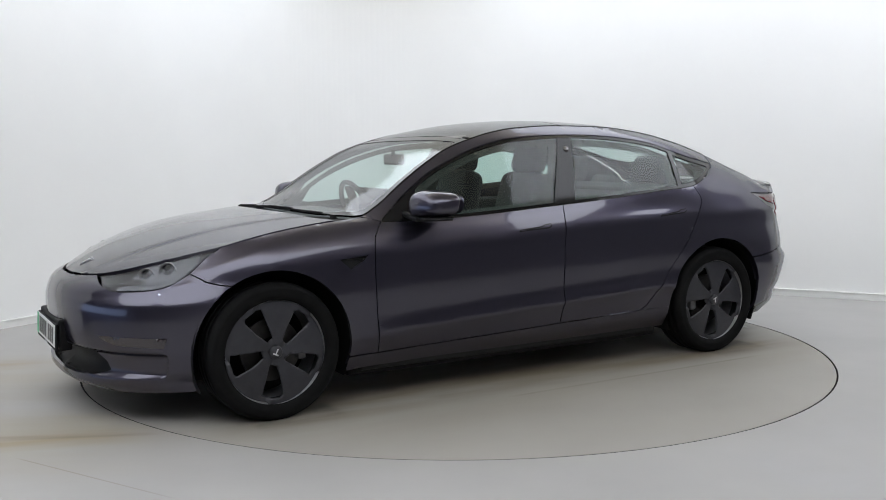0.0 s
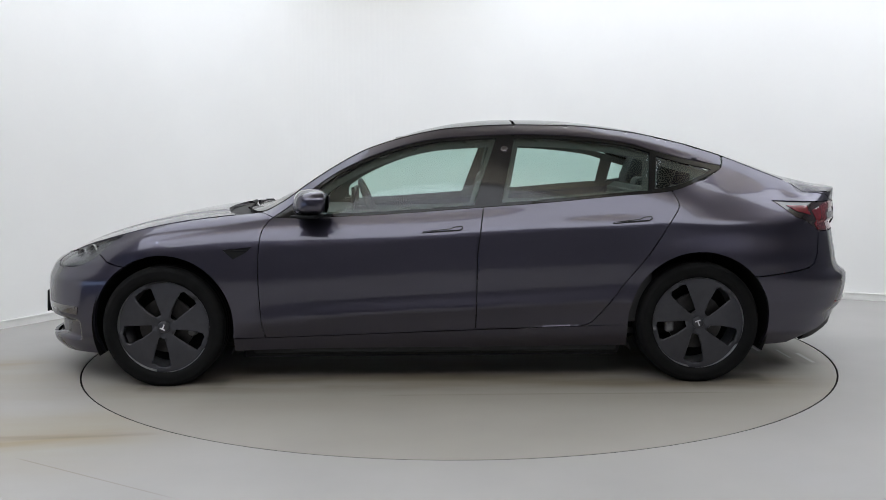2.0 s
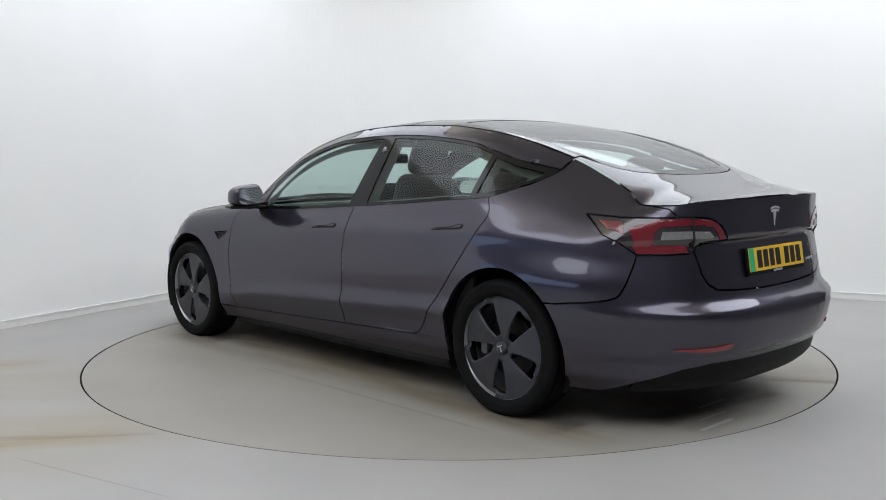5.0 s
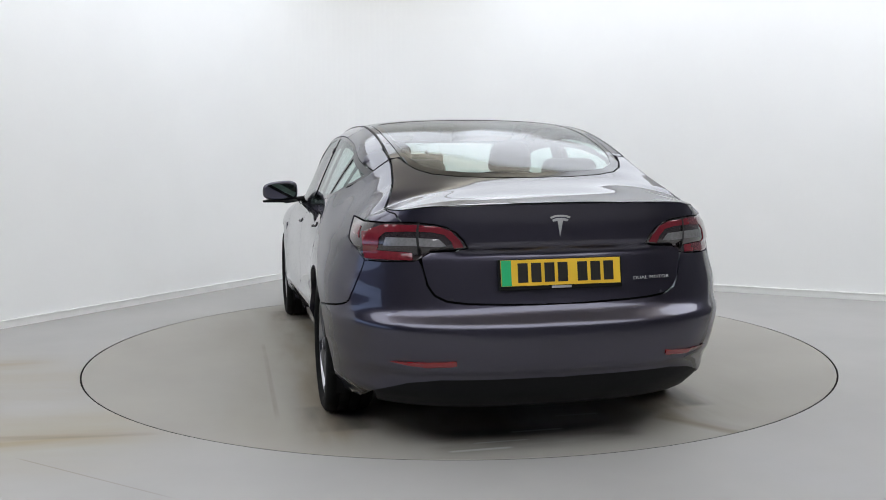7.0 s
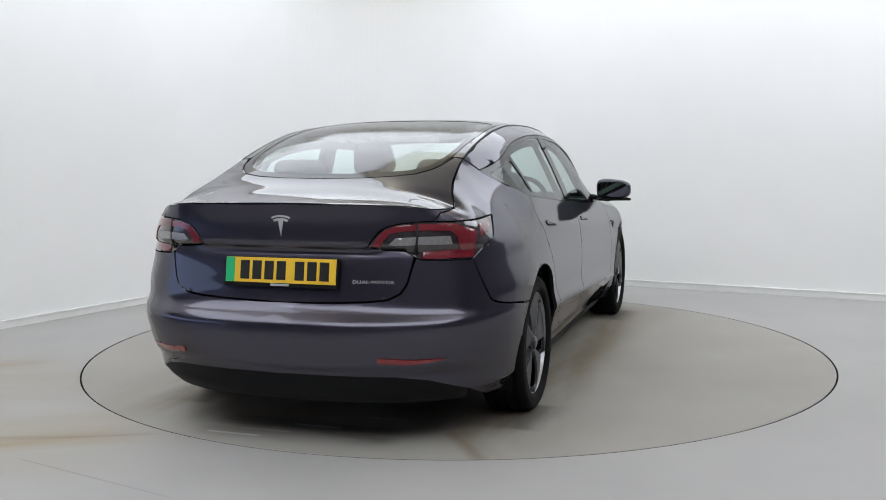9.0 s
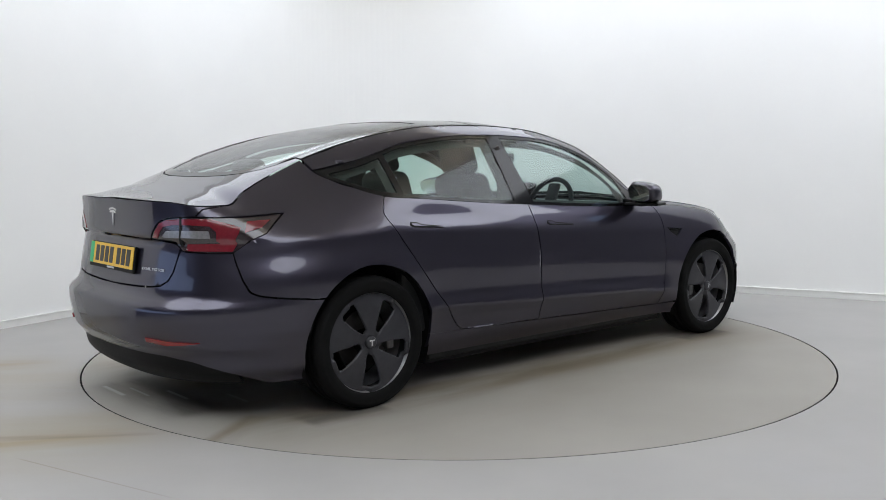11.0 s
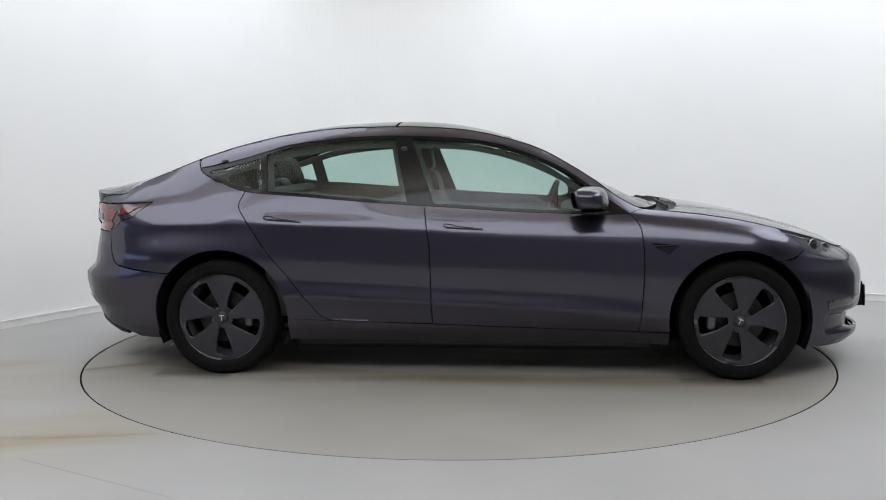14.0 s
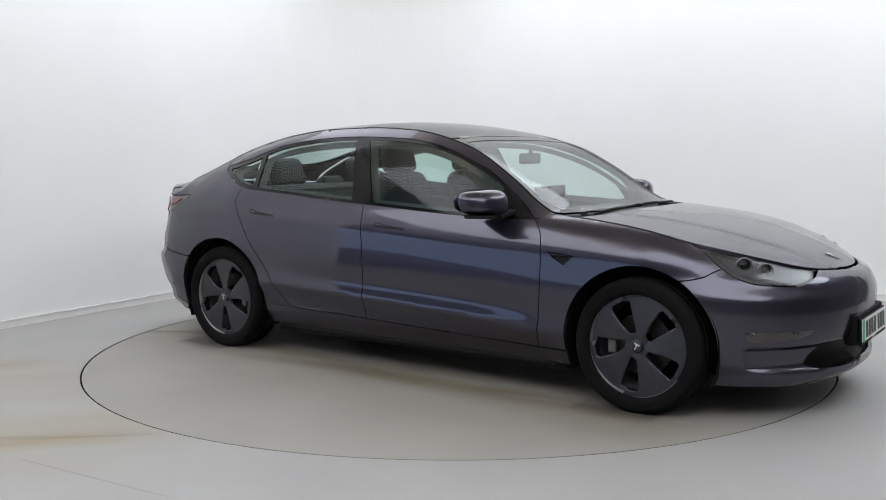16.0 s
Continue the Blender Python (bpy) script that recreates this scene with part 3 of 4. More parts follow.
# shared outlines, as x and height on the flank
BELT = [(0.845, 0.906), (0.70, 0.904), (0.45, 0.910), (0.19, 0.922), (-0.27, 0.952), (-0.60, 0.974), (-1.02, 1.010), (-1.30, 1.034), (-1.47, 1.088), (-1.575, 1.135), (-1.612, 1.163)]
DLO_TOP = [(-1.612, 1.163), (-1.50, 1.183), (-1.363, 1.212), (-1.207, 1.256), (-1.05, 1.297), (-0.742, 1.332), (-0.43, 1.341), (-0.12, 1.327), (0.036, 1.309), (0.191, 1.272), (0.346, 1.217), (0.503, 1.144), (0.655, 1.042), (0.78, 0.950), (0.845, 0.906)]
DOOR_FRONT = [(0.845, 0.906), (0.877, 0.873), (0.909, 0.804), (0.922, 0.623), (0.911, 0.379), (0.895, 0.256)]
B_SEAM = [(-0.285, 0.948), (-0.250, 0.705), (-0.238, 0.293)]
DOOR_REAR = [(-1.30, 1.034), (-1.331, 0.954), (-1.282, 0.870), (-1.164, 0.700), (-1.016, 0.519), (-0.92, 0.395), (-0.86, 0.330), (-0.80, 0.309)]
SILL_TOP = [(0.895, 0.256), (0.496, 0.268), (-0.238, 0.293), (-0.80, 0.309)]
HEAD_LOW = [(1.655, 0.815), (1.72, 0.775), (1.80, 0.708), (1.87, 0.664), (1.93, 0.642), (2.00, 0.630), (2.06, 0.625), (2.10, 0.627), (2.125, 0.645)]


def curve(pts, n=6):
    """A smooth run through points (Catmull-Rom)."""
    p = [Vector(q) for q in pts]
    p = [p[0] * 2 - p[1]] + p + [p[-1] * 2 - p[-2]]
    out = []
    for i in range(1, len(p) - 2):
        for k in range(n):
            t = k / n
            out.append(tuple(0.5 * ((2 * p[i]) + (p[i + 1] - p[i - 1]) * t + (2 * p[i - 1] - 5 * p[i] + 4 * p[i + 1] - p[i + 2]) * t * t + (3 * p[i] - p[i - 1] - 3 * p[i + 1] + p[i + 2]) * t**3)))
    return out + [tuple(p[-2])]


def SX(run):
    return [S(*q) for q in run]


belt, dlo_top, door_front, door_rear, head_low = curve(BELT), curve(DLO_TOP), curve(DOOR_FRONT), curve(DOOR_REAR), curve(HEAD_LOW)


def cut(run, x1, x2):
    """The part of a run of points between two x, with its ends set exactly."""
    lo, hi = min(x1, x2), max(x1, x2)
    xs = sorted(run)
    zz = lambda x: float(np.interp(x, [q[0] for q in xs], [q[1] for q in xs]))
    mids = [q for q in run if lo + 0.004 < q[0] < hi - 0.004]
    mids.sort(key=lambda q: q[0], reverse=x2 < x1)
    return [(x1, zz(x1))] + mids + [(x2, zz(x2))]


# doors
fd = cut(belt, 0.845, -0.285) + B_SEAM[1:] + cut(SILL_TOP, -0.238, 0.895)[1:] + list(reversed(door_front))[1:-1]
rd = cut(belt, -0.285, -1.30) + door_rear[1:] + cut(SILL_TOP, -0.80, -0.238)[1:] + list(reversed(B_SEAM))[1:-1]
front_doors = pair("front_door", SX(fd), PAINT, car, step=0.02, gap=0.003, lip=0.035)
rear_doors = pair("rear_door", SX(rd), PAINT, car, step=0.02, gap=0.003, lip=0.035)

# sills
sill = [(1.065, 0.256), (0.895, 0.256)] + SILL_TOP[1:] + [(-1.06, 0.318), (-1.06, 0.190), (1.065, 0.180)]
pair("sill", SX(sill), PAINT, car, "dark painted sill", step=0.03)

# front wings
wing = list(reversed(door_front)) + [(0.90, 0.925)]
wing = SX(wing) + edge_run(0.93, 1.655, 20, 0.002) + SX(cut(head_low, 1.655, 1.80))[1:]
wing += SX([(1.745, 0.672), (1.69, 0.657)]) + arch(WB, 0.650, 0.262, 1)
VENT = [(1.108, 0.738), (0.952, 0.752), (0.985, 0.722), (1.052, 0.688)]
fenders = pair("front_wing", wing, PAINT, car, holes=[VENT], step=0.02)
vents = pair("side_vent", VENT, GAPBLACK, car, "black triangular side vent with a camera", gap=0.002, lip=0.004, sink=0.010, step=0.02)
for ob, sg in zip(vents, (1, -1)):
    p = side(1.02, 0.735)
    part("blade", box(0.10, 0.006, 0.007, 0.002), GLOSSBLACK, ob, m=pose(p.x, sg * (p.y - 0.004), p.z, 0, 0, 0))

# rear quarters, with the pillar behind the windows
lamp_out = [S(-1.865, 0.972), S(-1.95, 0.966), S(-2.04, 0.963)] + [B(0.700, 0.962), B(0.64, 0.964), B(0.585, 0.963), B(0.52, 0.957), B(0.47, 0.945), B(0.432, 0.922), B(0.405, 0.892), B(0.388, 0.862), B(0.43, 0.852), B(0.53, 0.846), B(0.565, 0.825), B(0.585, 0.812), B(0.70, 0.806), B(0.775, 0.806)]
lamp_side = [S(-2.06, 0.848), S(-1.97, 0.890)]
quarter = SX(list(reversed(door_rear))) + SX(cut(belt, -1.30, -1.612))[1:] + edge_run(-1.632, -2.11, 18, 0.002)
quarter += [B(0.66, 1.000), B(0.64, 0.967), B(0.700, 0.964), S(-2.04, 0.966), S(-1.95, 0.969), S(-1.855, 0.974), S(-1.97, 0.888), S(-2.06, 0.846), B(0.777, 0.806)]
quarter += SX(curve([(-2.105, 0.74), (-2.085, 0.665), (-2.03, 0.614), (-1.77, 0.578)])) 
quarter += [q for q in reversed(arch(-WB, 0.318, 0.578, 1))] + SX([(-1.05, 0.314)])
pair("rear_quarter", quarter, PAINT, car, step=0.02)

# roof rails and windscreen pillars
rail = SX(cut(dlo_top, -1.612, 0.845)) + SX([(0.885, 0.918)]) + edge_run(0.925, -1.628, 60, 0.002)
pair("roof_rail", rail, PAINT, car, step=0.02, lip=0.03)

# front bumper
bump = SX([(1.638, 0.649), (1.69, 0.656), (1.745, 0.671), (1.80, 0.706)]) + SX(cut(head_low, 1.80, 2.125))[1:]
bump += edge_run(2.115, 2.19, 12, 0.003) + [(MID_F, 0.6665), (MID_F, 0.152)]
bump += [F(0.3, 0.152), F(0.55, 0.156), F(0.72, 0.160), S(1.80, 0.165)]
a1, a2 = math.asin((0.17 - HUB_Z) / ARCH), math.asin((0.655 - HUB_Z) / ARCH)
bump += [S(WB + ARCH * math.cos(a1 + (a2 - a1) * i / 14), HUB_Z + ARCH * math.sin(a1 + (a2 - a1) * i / 14)) for i in range(15)][:-1]
INTAKE = [F(0.0, 0.355), F(0.30, 0.352), F(0.42, 0.335), F(0.50, 0.290), F(0.52, 0.255), F(0.48, 0.235), F(0.35, 0.228), F(0.0, 0.225)]
bump_i = [q for q in bump]
# the intake opens on the middle line, so it is cut out of the outline
k = bump_i.index((MID_F, 0.6665))
bump_i[k + 1 : k + 1] = [(MID_F, 0.355)] + INTAKE[1:-1] + [(MID_F, 0.225)]
front_bumper = whole("front_bumper", bump_i, PAINT, car, "graphite front bumper with a low black intake", step=0.014, mid=on_mid)
intake = [(MID_F, 0.360)] + INTAKE[1:-1] + [(MID_F, 0.220)]
whole("intake_grille", intake, BLACK, front_bumper, "black lower intake", sink=0.04, lip=0.0, gap=-0.004, mid=on_mid)
POCKET = [S(1.920, 0.425), F(0.55, 0.428), F(0.575, 0.410), F(0.64, 0.388), S(1.930, 0.380)]
pair("fog_strip", POCKET, SMOKE, front_bumper, "dark slim strip in the bumper corner", gap=0.0, lip=0.010, sink=-0.005, step=0.02)

# bonnet
hood_edge = [(x, float(np.interp(x, ED[:, 0], ED[:, 1])) - 0.001) for x in np.linspace(1.06, 2.188, 50)]
hood = [(1.175, 0.0), (1.172, 0.2), (1.155, 0.45), (1.115, 0.62), (1.07, 0.715)] + hood_edge + [(2.19, 0.0)]
whole("bonnet", hood, PAINT, car, "graphite bonnet", surf=top, outw=out_top, mid=on_mid_top, step=0.024)
scuttle = [(1.175, 0.0), (1.172, 0.2), (1.155, 0.45), (1.115, 0.62), (1.07, 0.715), (1.00, 0.725), (0.95, 0.70), (1.04, 0.45), (1.075, 0.2), (1.08, 0.0)]
whole("scuttle", scuttle, BLACK, car, "black scuttle panel under the wipers", surf=top, outw=out_top, mid=on_mid_top, sink=0.02, gap=-0.003)

# glass over the top
def edge_y(x, inset):
    return float(np.interp(x, ED[:, 0], ED[:, 1])) - inset


screen = [(1.08, 0.0), (1.075, 0.2), (1.04, 0.45), (0.95, 0.70)] + [(x, edge_y(x, 0.004)) for x in np.linspace(0.90, 0.20, 20)] + [(0.185, 0.45), (0.185, 0.0)]
band = [(1.08, 0.0), (1.075, 0.2), (1.04, 0.45), (0.95, 0.70)] + [(x, edge_y(x, 0.004)) for x in np.linspace(0.90, 0.20, 20)] + [(0.185, 0.45), (0.185, 0.0)]
inner_s = [(1.03, 0.0), (1.02, 0.25), (0.98, 0.48), (0.90, 0.66)] + [(x, edge_y(x, 0.045)) for x in np.linspace(0.84, 0.26, 16)] + [(0.25, 0.40), (0.25, 0.0)]
windscreen = whole("windscreen", inner_s, SCREEN, car, "clear raked windscreen", surf=top, outw=out_top, mid=on_mid_top, gap=-0.001, lip=0.0, sink=0.002)
frit_ring = [(1.08, 0.0)] + band[1:-1] + [(0.185, 0.0), (0.25, 0.0)] + list(reversed(inner_s[1:-1])) + [(1.03, 0.0)]
whole("frit_border", frit_ring, GLOSSBLACK, windscreen, "black border of the windscreen", surf=top, outw=out_top, mid=on_mid_top, gap=0.001, lip=0.01)
roof = [(0.18, 0.0), (0.18, 0.45)] + [(x, edge_y(x, 0.004)) for x in np.linspace(0.175, -0.46, 16)] + [(-0.465, 0.0)]
whole("roof_glass", roof, ROOFGLASS, car, "dark tinted glass roof", surf=top, outw=out_top, mid=on_mid_top, gap=0.002, lip=0.015)
rg_side = [(x, min(edge_y(x, 0.004), 0.548 - max(0, -x - 1.25) * 0.05)) for x in np.linspace(-0.475, -1.62, 30)]
rear_glass = [(-0.47, 0.0)] + rg_side + [(-1.72, 0.515), (-1.79, 0.485), (-1.86, 0.43), (-1.91, 0.33), (-1.94, 0.2), (-1.95, 0.0)]
rear_in = [(-0.80, 0.0), (-0.80, 0.46), (-0.84, 0.51), (-1.25, 0.520), (-1.55, 0.508), (-1.66, 0.490), (-1.75, 0.460), (-1.83, 0.39), (-1.875, 0.28), (-1.895, 0.15), (-1.90, 0.0)]
rear_window = whole("rear_window", rear_in, SCREEN, car, "large sloping rear window", surf=top, outw=out_top, mid=on_mid_top, gap=-0.001, lip=0.0, sink=0.002)
ring2 = rear_glass + list(reversed(rear_in))
whole("rear_frit", ring2, GLOSSBLACK, rear_window, "black glass border of the rear window", surf=top, outw=out_top, mid=on_mid_top, gap=0.001, lip=0.012)
shoulder = [(x, edge_y(x, 0.001)) for x in np.linspace(-0.475, -1.62, 30)] + list(reversed([(x, y + 0.003) for x, y in rg_side]))
if min(edge_y(x, 0.001) for x in (-0.6, -1.0, -1.4)) > 0.56:
    pair("roof_side_strip", shoulder, PAINT, car, "painted strip beside the rear window", surf=top, outw=out_top, gap=0.0005, lip=0.01)

def seal(sg):
    """Black seal along the joint of roof rail and glass."""
    xs, v, f = np.linspace(0.90, -1.62, 80), [], []
    for x in xs:
        ye, ze = float(np.interp(x, ED[:, 0], ED[:, 1])), float(np.interp(x, ED[:, 0], ED[:, 2]))
        for k in range(6):
            v.append((x, sg * (ye - 0.001 + 0.007 * math.cos(k * math.pi / 3)), ze - 0.0045 + 0.007 * math.sin(k * math.pi / 3)))
    for i in range(79):
        for k in range(6):
            q = (6 * i + k, 6 * i + (k + 1) % 6, 6 * i + 6 + (k + 1) % 6, 6 * i + 6 + k)
            f.append(q if sg > 0 else q[::-1])
    mesh_ob("roof_seal", v, f, BLACK, car, "thin black roof seal")


seal(1)
seal(-1)

# boot lid: the deck and the face under its lip
deck_out = [(-1.955, 0.0), (-1.945, 0.2), (-1.915, 0.333), (-1.865, 0.434), (-1.795, 0.489), (-1.725, 0.519), (-1.63, 0.545)]
deck_out += [(x, edge_y(x, 0.002)) for x in np.linspace(-1.635, -2.343, 60)] + [(-2.345, 0.0)]
boot_lid = whole("boot_lid", deck_out, PAINT, car, "graphite boot lid with a raised lip", surf=top, outw=out_top, mid=on_mid_top, gap=0.0015, lip=0.0)
face = edge_run(-2.12, -2.344, 24, 0.002) + [(MID_B, 1.036), (MID_B, 0.628), B(0.2, 0.632), B(0.39, 0.640), B(0.47, 0.650), B(0.520, 0.675), B(0.545, 0.715), B(0.560, 0.78), B(0.567, 0.823), B(0.53, 0.843)]
face += [B(0.43, 0.849), B(0.384, 0.860), B(0.402, 0.894), B(0.430, 0.925), B(0.469, 0.948), B(0.52, 0.960), B(0.585, 0.966), B(0.638, 0.967), B(0.658, 1.0)]
whole("lid_face", face, PAINT, boot_lid, "upright face of the boot lid", step=0.018, mid=on_mid, lip=0.015, gap=0.0018)

# rear bumper
rb = [(MID_B, 0.624), B(0.2, 0.628), B(0.39, 0.636), B(0.475, 0.646), B(0.524, 0.672), B(0.549, 0.714), B(0.564, 0.78), B(0.575, 0.815), B(0.60, 0.808), B(0.70, 0.804), B(0.777, 0.804)]
rb += SX(curve([(-2.108, 0.74), (-2.088, 0.664), (-2.032, 0.611), (-1.77, 0.575)]))
a1, a2 = math.asin((0.575 - HUB_Z) / ARCH), math.asin((0.19 - HUB_Z) / ARCH)
rb += [S(-WB - ARCH * math.cos(a1 + (a2 - a1) * i / 14), HUB_Z + ARCH * math.sin(a1 + (a2 - a1) * i / 14)) for i in range(15)]
rb += [S(-1.95, 0.19), S(-2.1, 0.245), B(0.62, 0.305), B(0.5, 0.325), B(0.3, 0.328), (MID_B, 0.328)]
rear_bumper = whole("rear_bumper", rb, PAINT, car, "graphite rear bumper", step=0.02, mid=on_mid)
val = [(MID_B, 0.330), B(0.3, 0.330), B(0.5, 0.328), B(0.62, 0.308), S(-2.1, 0.25), S(-2.05, 0.19), B(0.5, 0.19), (MID_B, 0.19)]
whole("diffuser", val, BLACK, rear_bumper, "black lower valance", step=0.03, mid=on_mid, gap=0.0, sink=0.006)
REFL = [B(0.70, 0.405), B(0.56, 0.408), B(0.45, 0.418), B(0.448, 0.398), B(0.56, 0.388), B(0.62, 0.392)]
pair("rear_reflector", REFL, REFLECTOR, rear_bumper, "red slim bumper reflector", gap=0.0, lip=0.012, sink=-0.006, step=0.02)

# tail lamps
tails = pair("tail_lamp", lamp_out + lamp_side, SMOKE, car, "red and smoked tail lamp with bright inner bars", gap=0.001, lip=0.012, sink=0.003, step=0.018)
RED_C = [B(0.702, 0.956), B(0.60, 0.957), B(0.50, 0.950), B(0.452, 0.932), B(0.418, 0.895), B(0.402, 0.866), B(0.44, 0.862), B(0.452, 0.890), B(0.48, 0.918), B(0.53, 0.928), B(0.62, 0.930), B(0.70, 0.925), B(0.725, 0.90), B(0.732, 0.848), B(0.60, 0.842), B(0.60, 0.813), B(0.775, 0.813), S(-2.105, 0.86), S(-2.075, 0.92)]
BAR = [B(0.70, 0.905), B(0.60, 0.905), B(0.50, 0.900), B(0.47, 0.872), B(0.50, 0.868), B(0.60, 0.872), B(0.71, 0.870)]
SIDE_RED = [S(-1.93, 0.948), S(-2.045, 0.945), S(-2.065, 0.895), S(-1.985, 0.915)]
for nm, pl, mt, sk in (("red_surround", RED_C, REDLENS, -0.001), ("clear_bar", BAR, LAMPGREY, -0.001), ("side_marker", SIDE_RED, REDLENS, -0.001)):
    v, f = fold(*sheet(pl, side, (), 0.016, 0.0), 0.004, out_side, sk)
    mesh_ob(nm, v, f, mt, tails[0])
    mesh_ob(nm, *flip(v, f), mt, tails[1])
SPLIT = [B(0.582, 0.964), B(0.574, 0.964), B(0.570, 0.83), B(0.578, 0.83)]
v, f = fold(*sheet(SPLIT, side, (), 0.016, 0.0), 0.006, out_side, -0.002)
mesh_ob("joint", v, f, GAPBLACK, tails[0])
mesh_ob("joint", *flip(v, f), GAPBLACK, tails[1])

# head lamps
head = SX(cut(head_low, 1.655, 2.125)) + list(reversed(edge_run(1.66, 2.112, 20, 0.004)))
heads = pair("headlamp", head, LAMPDARK, car, "swept-back headlamp under a clear lens", gap=0.001, lip=0.0, sink=0.020, step=0.02)
for ob, sg in zip(heads, (1, -1)):
    v, f = fold(*sheet(head, side, (), 0.02, 0.0055), 0.012, out_side, 0.001)
    if sg < 0:
        v, f = flip(v, f)
    mesh_ob("lens", v, f, LENS, ob, "clear lamp cover")
    for hx, hz, hr in ((1.885, 0.712, 0.030), (1.965, 0.690, 0.026)):
        p = side(at_x(hx, hz), hz)
        part("projector_bowl", lathe([(hr * 1.1, -0.02), (hr * 1.2, 0.0), (hr * 1.42, 0.006), (hr * 1.46, -0.004)], 28), LAMPGREY, ob, "grey projector ring", smooth=True, m=pose(p.x - 0.012, sg * (p.y - 0.014), p.z, 0, 0, sg * -38 + (180 if sg < 0 else 0)))
        part("projector", lathe([(0.001, 0.012), (hr * 0.5, 0.010), (hr * 0.8, 0.004), (hr, -0.004), (hr * 1.12, -0.004), (hr * 1.15, -0.03)], 24), GLOSSBLACK, ob, "glass projector", smooth=True, m=pose(p.x - 0.012, sg * (p.y - 0.014), p.z, 0, 0, sg * -38 + (180 if sg < 0 else 0)))
    SKIRTL = [S(1.66, 0.813), S(1.72, 0.782), S(1.80, 0.716), S(1.87, 0.672), S(1.93, 0.650), S(2.00, 0.638), S(2.09, 0.636), S(2.09, 0.645), S(2.0, 0.648), S(1.93, 0.660), S(1.87, 0.684), S(1.80, 0.73), S(1.72, 0.793)]
    v, f = fold(*sheet(SKIRTL, side, (), 0.016, 0.0), 0.02, out_side, 0.012)
    if sg < 0:
        v, f = flip(v, f)
    mesh_ob("daytime_strip", v, f, LAMPMID, ob, "pale daytime light strip")
    REF = [S(1.76, 0.772), S(1.85, 0.745), S(2.02, 0.69), S(2.06, 0.665), S(1.95, 0.668), S(1.86, 0.692)]
    v, f = fold(*sheet(REF, side, (), 0.016, 0.0), 0.0, out_side, 0.016)
    if sg < 0:
        v, f = flip(v, f)
    mesh_ob("reflector", v, f, LAMPMID, ob, "silver lamp reflector")

# side windows
def win(x1a, x1b, x2a, x2b):
    """Glass outline between two slanting edges, given by their x at the belt and at the roof."""
    low_, up_ = [], []
    for q in cut(belt, x1a, x2a):
        low_.append((q[0], q[1] + 0.016))
    for q in cut(dlo_top, x2b, x1b):
        up_.append((q[0], q[1] - 0.016))
    return SX(low_ + up_)


W_FRONT = win(0.66, 0.60, -0.232, -0.364)
W_REAR = win(-0.382, -0.462, -1.172, -1.205)
qlow = [(q[0], q[1] + 0.022) for q in cut(belt, -1.208, -1.545)]
qup = [(q[0], q[1] - 0.026) for q in cut(dlo_top, -1.535, -1.238)]
W_QUART = SX(qlow + qup)
for doors, poly in ((front_doors, W_FRONT), (rear_doors, W_REAR)):
    v, f = fold(*sheet(poly, side, (), 0.03, 0.0), 0.0, out_side, 0.006)
    mesh_ob("window", v, f, GLASS, doors[0], "tinted side window")
    mesh_ob("window", *flip(v, f), GLASS, doors[1], "tinted side window")
pair("quarter_window", W_QUART, GLASS, car, "small tinted quarter window", gap=0.0, lip=0.0, sink=0.006, step=0.03)
frame_poly = SX(cut(belt, 0.845, -1.612) + cut(dlo_top, -1.612, 0.845)[1:-1])
pair("window_surround", frame_poly, GLOSSBLACK, car, "gloss black window surround and door pillars", holes=[W_FRONT, W_REAR, W_QUART], gap=0.001, lip=0.012, sink=0.003, step=0.022)

# trim inside the pillars and along the roof rails
LINING = mat("dark_pillar_lining", (0.075, 0.075, 0.072), rough=0.85, vary=0.08, scale=12)
pair("pillar_trim", frame_poly, LINING, car, "dark cloth pillar and roof rail lining", holes=[shrink(W_FRONT, 0.028), shrink(W_REAR, 0.028), shrink(W_QUART, 0.018)], gap=0.004, lip=0.0, sink=0.05, step=0.025)


# door handles, set into the skin
def handle(doors, x1, x2, z1, z2):
    for ob, sg in zip(doors, (1, -1)):
        h = [(x1, z1 - 0.008), (x1 - 0.006, z1 + 0.002), (x2 + 0.07, z1 + 0.004 + (z2 - z1) * 0.55), (x2 + 0.045, z2 + 0.004), (x2 + 0.005, z2 + 0.007), (x2, z2 - 0.008), (x2 + 0.02, z2 - 0.019)]
        v, f = fold(*sheet(h, side, (), 0.012, 0.0), 0.006, out_side, -0.003)
        if sg < 0:
            v, f = flip(v, f)
        g = mesh_ob("handle_recess", v, f, GAPBLACK, ob, "dark gap round the handle")
        v, f = fold(*sheet(h, side, (), 0.012, 0.0062), 0.003, out_side, -0.0055)
        if sg < 0:
            v, f = flip(v, f)
        mesh_ob("handle", v, f, PAINT, ob, "flush graphite door handle")


handle(front_doors, 0.045, -0.175, 0.826, 0.848)
handle(rear_doors, -0.97, -1.185, 0.868, 0.893)


# pillar cameras
for sg in (1, -1):
    p = side(-0.405, 1.262)
    part("pillar_camera", lathe([(0.001, 0.004), (0.012, 0.0035), (0.019, 0.001), (0.020, -0.004)], 20), SMOKE, car, "small pillar camera lens", smooth=True, m=pose(p.x, sg * (p.y - 0.001), p.z, sg * 26, 0, 0 if sg > 0 else 180))

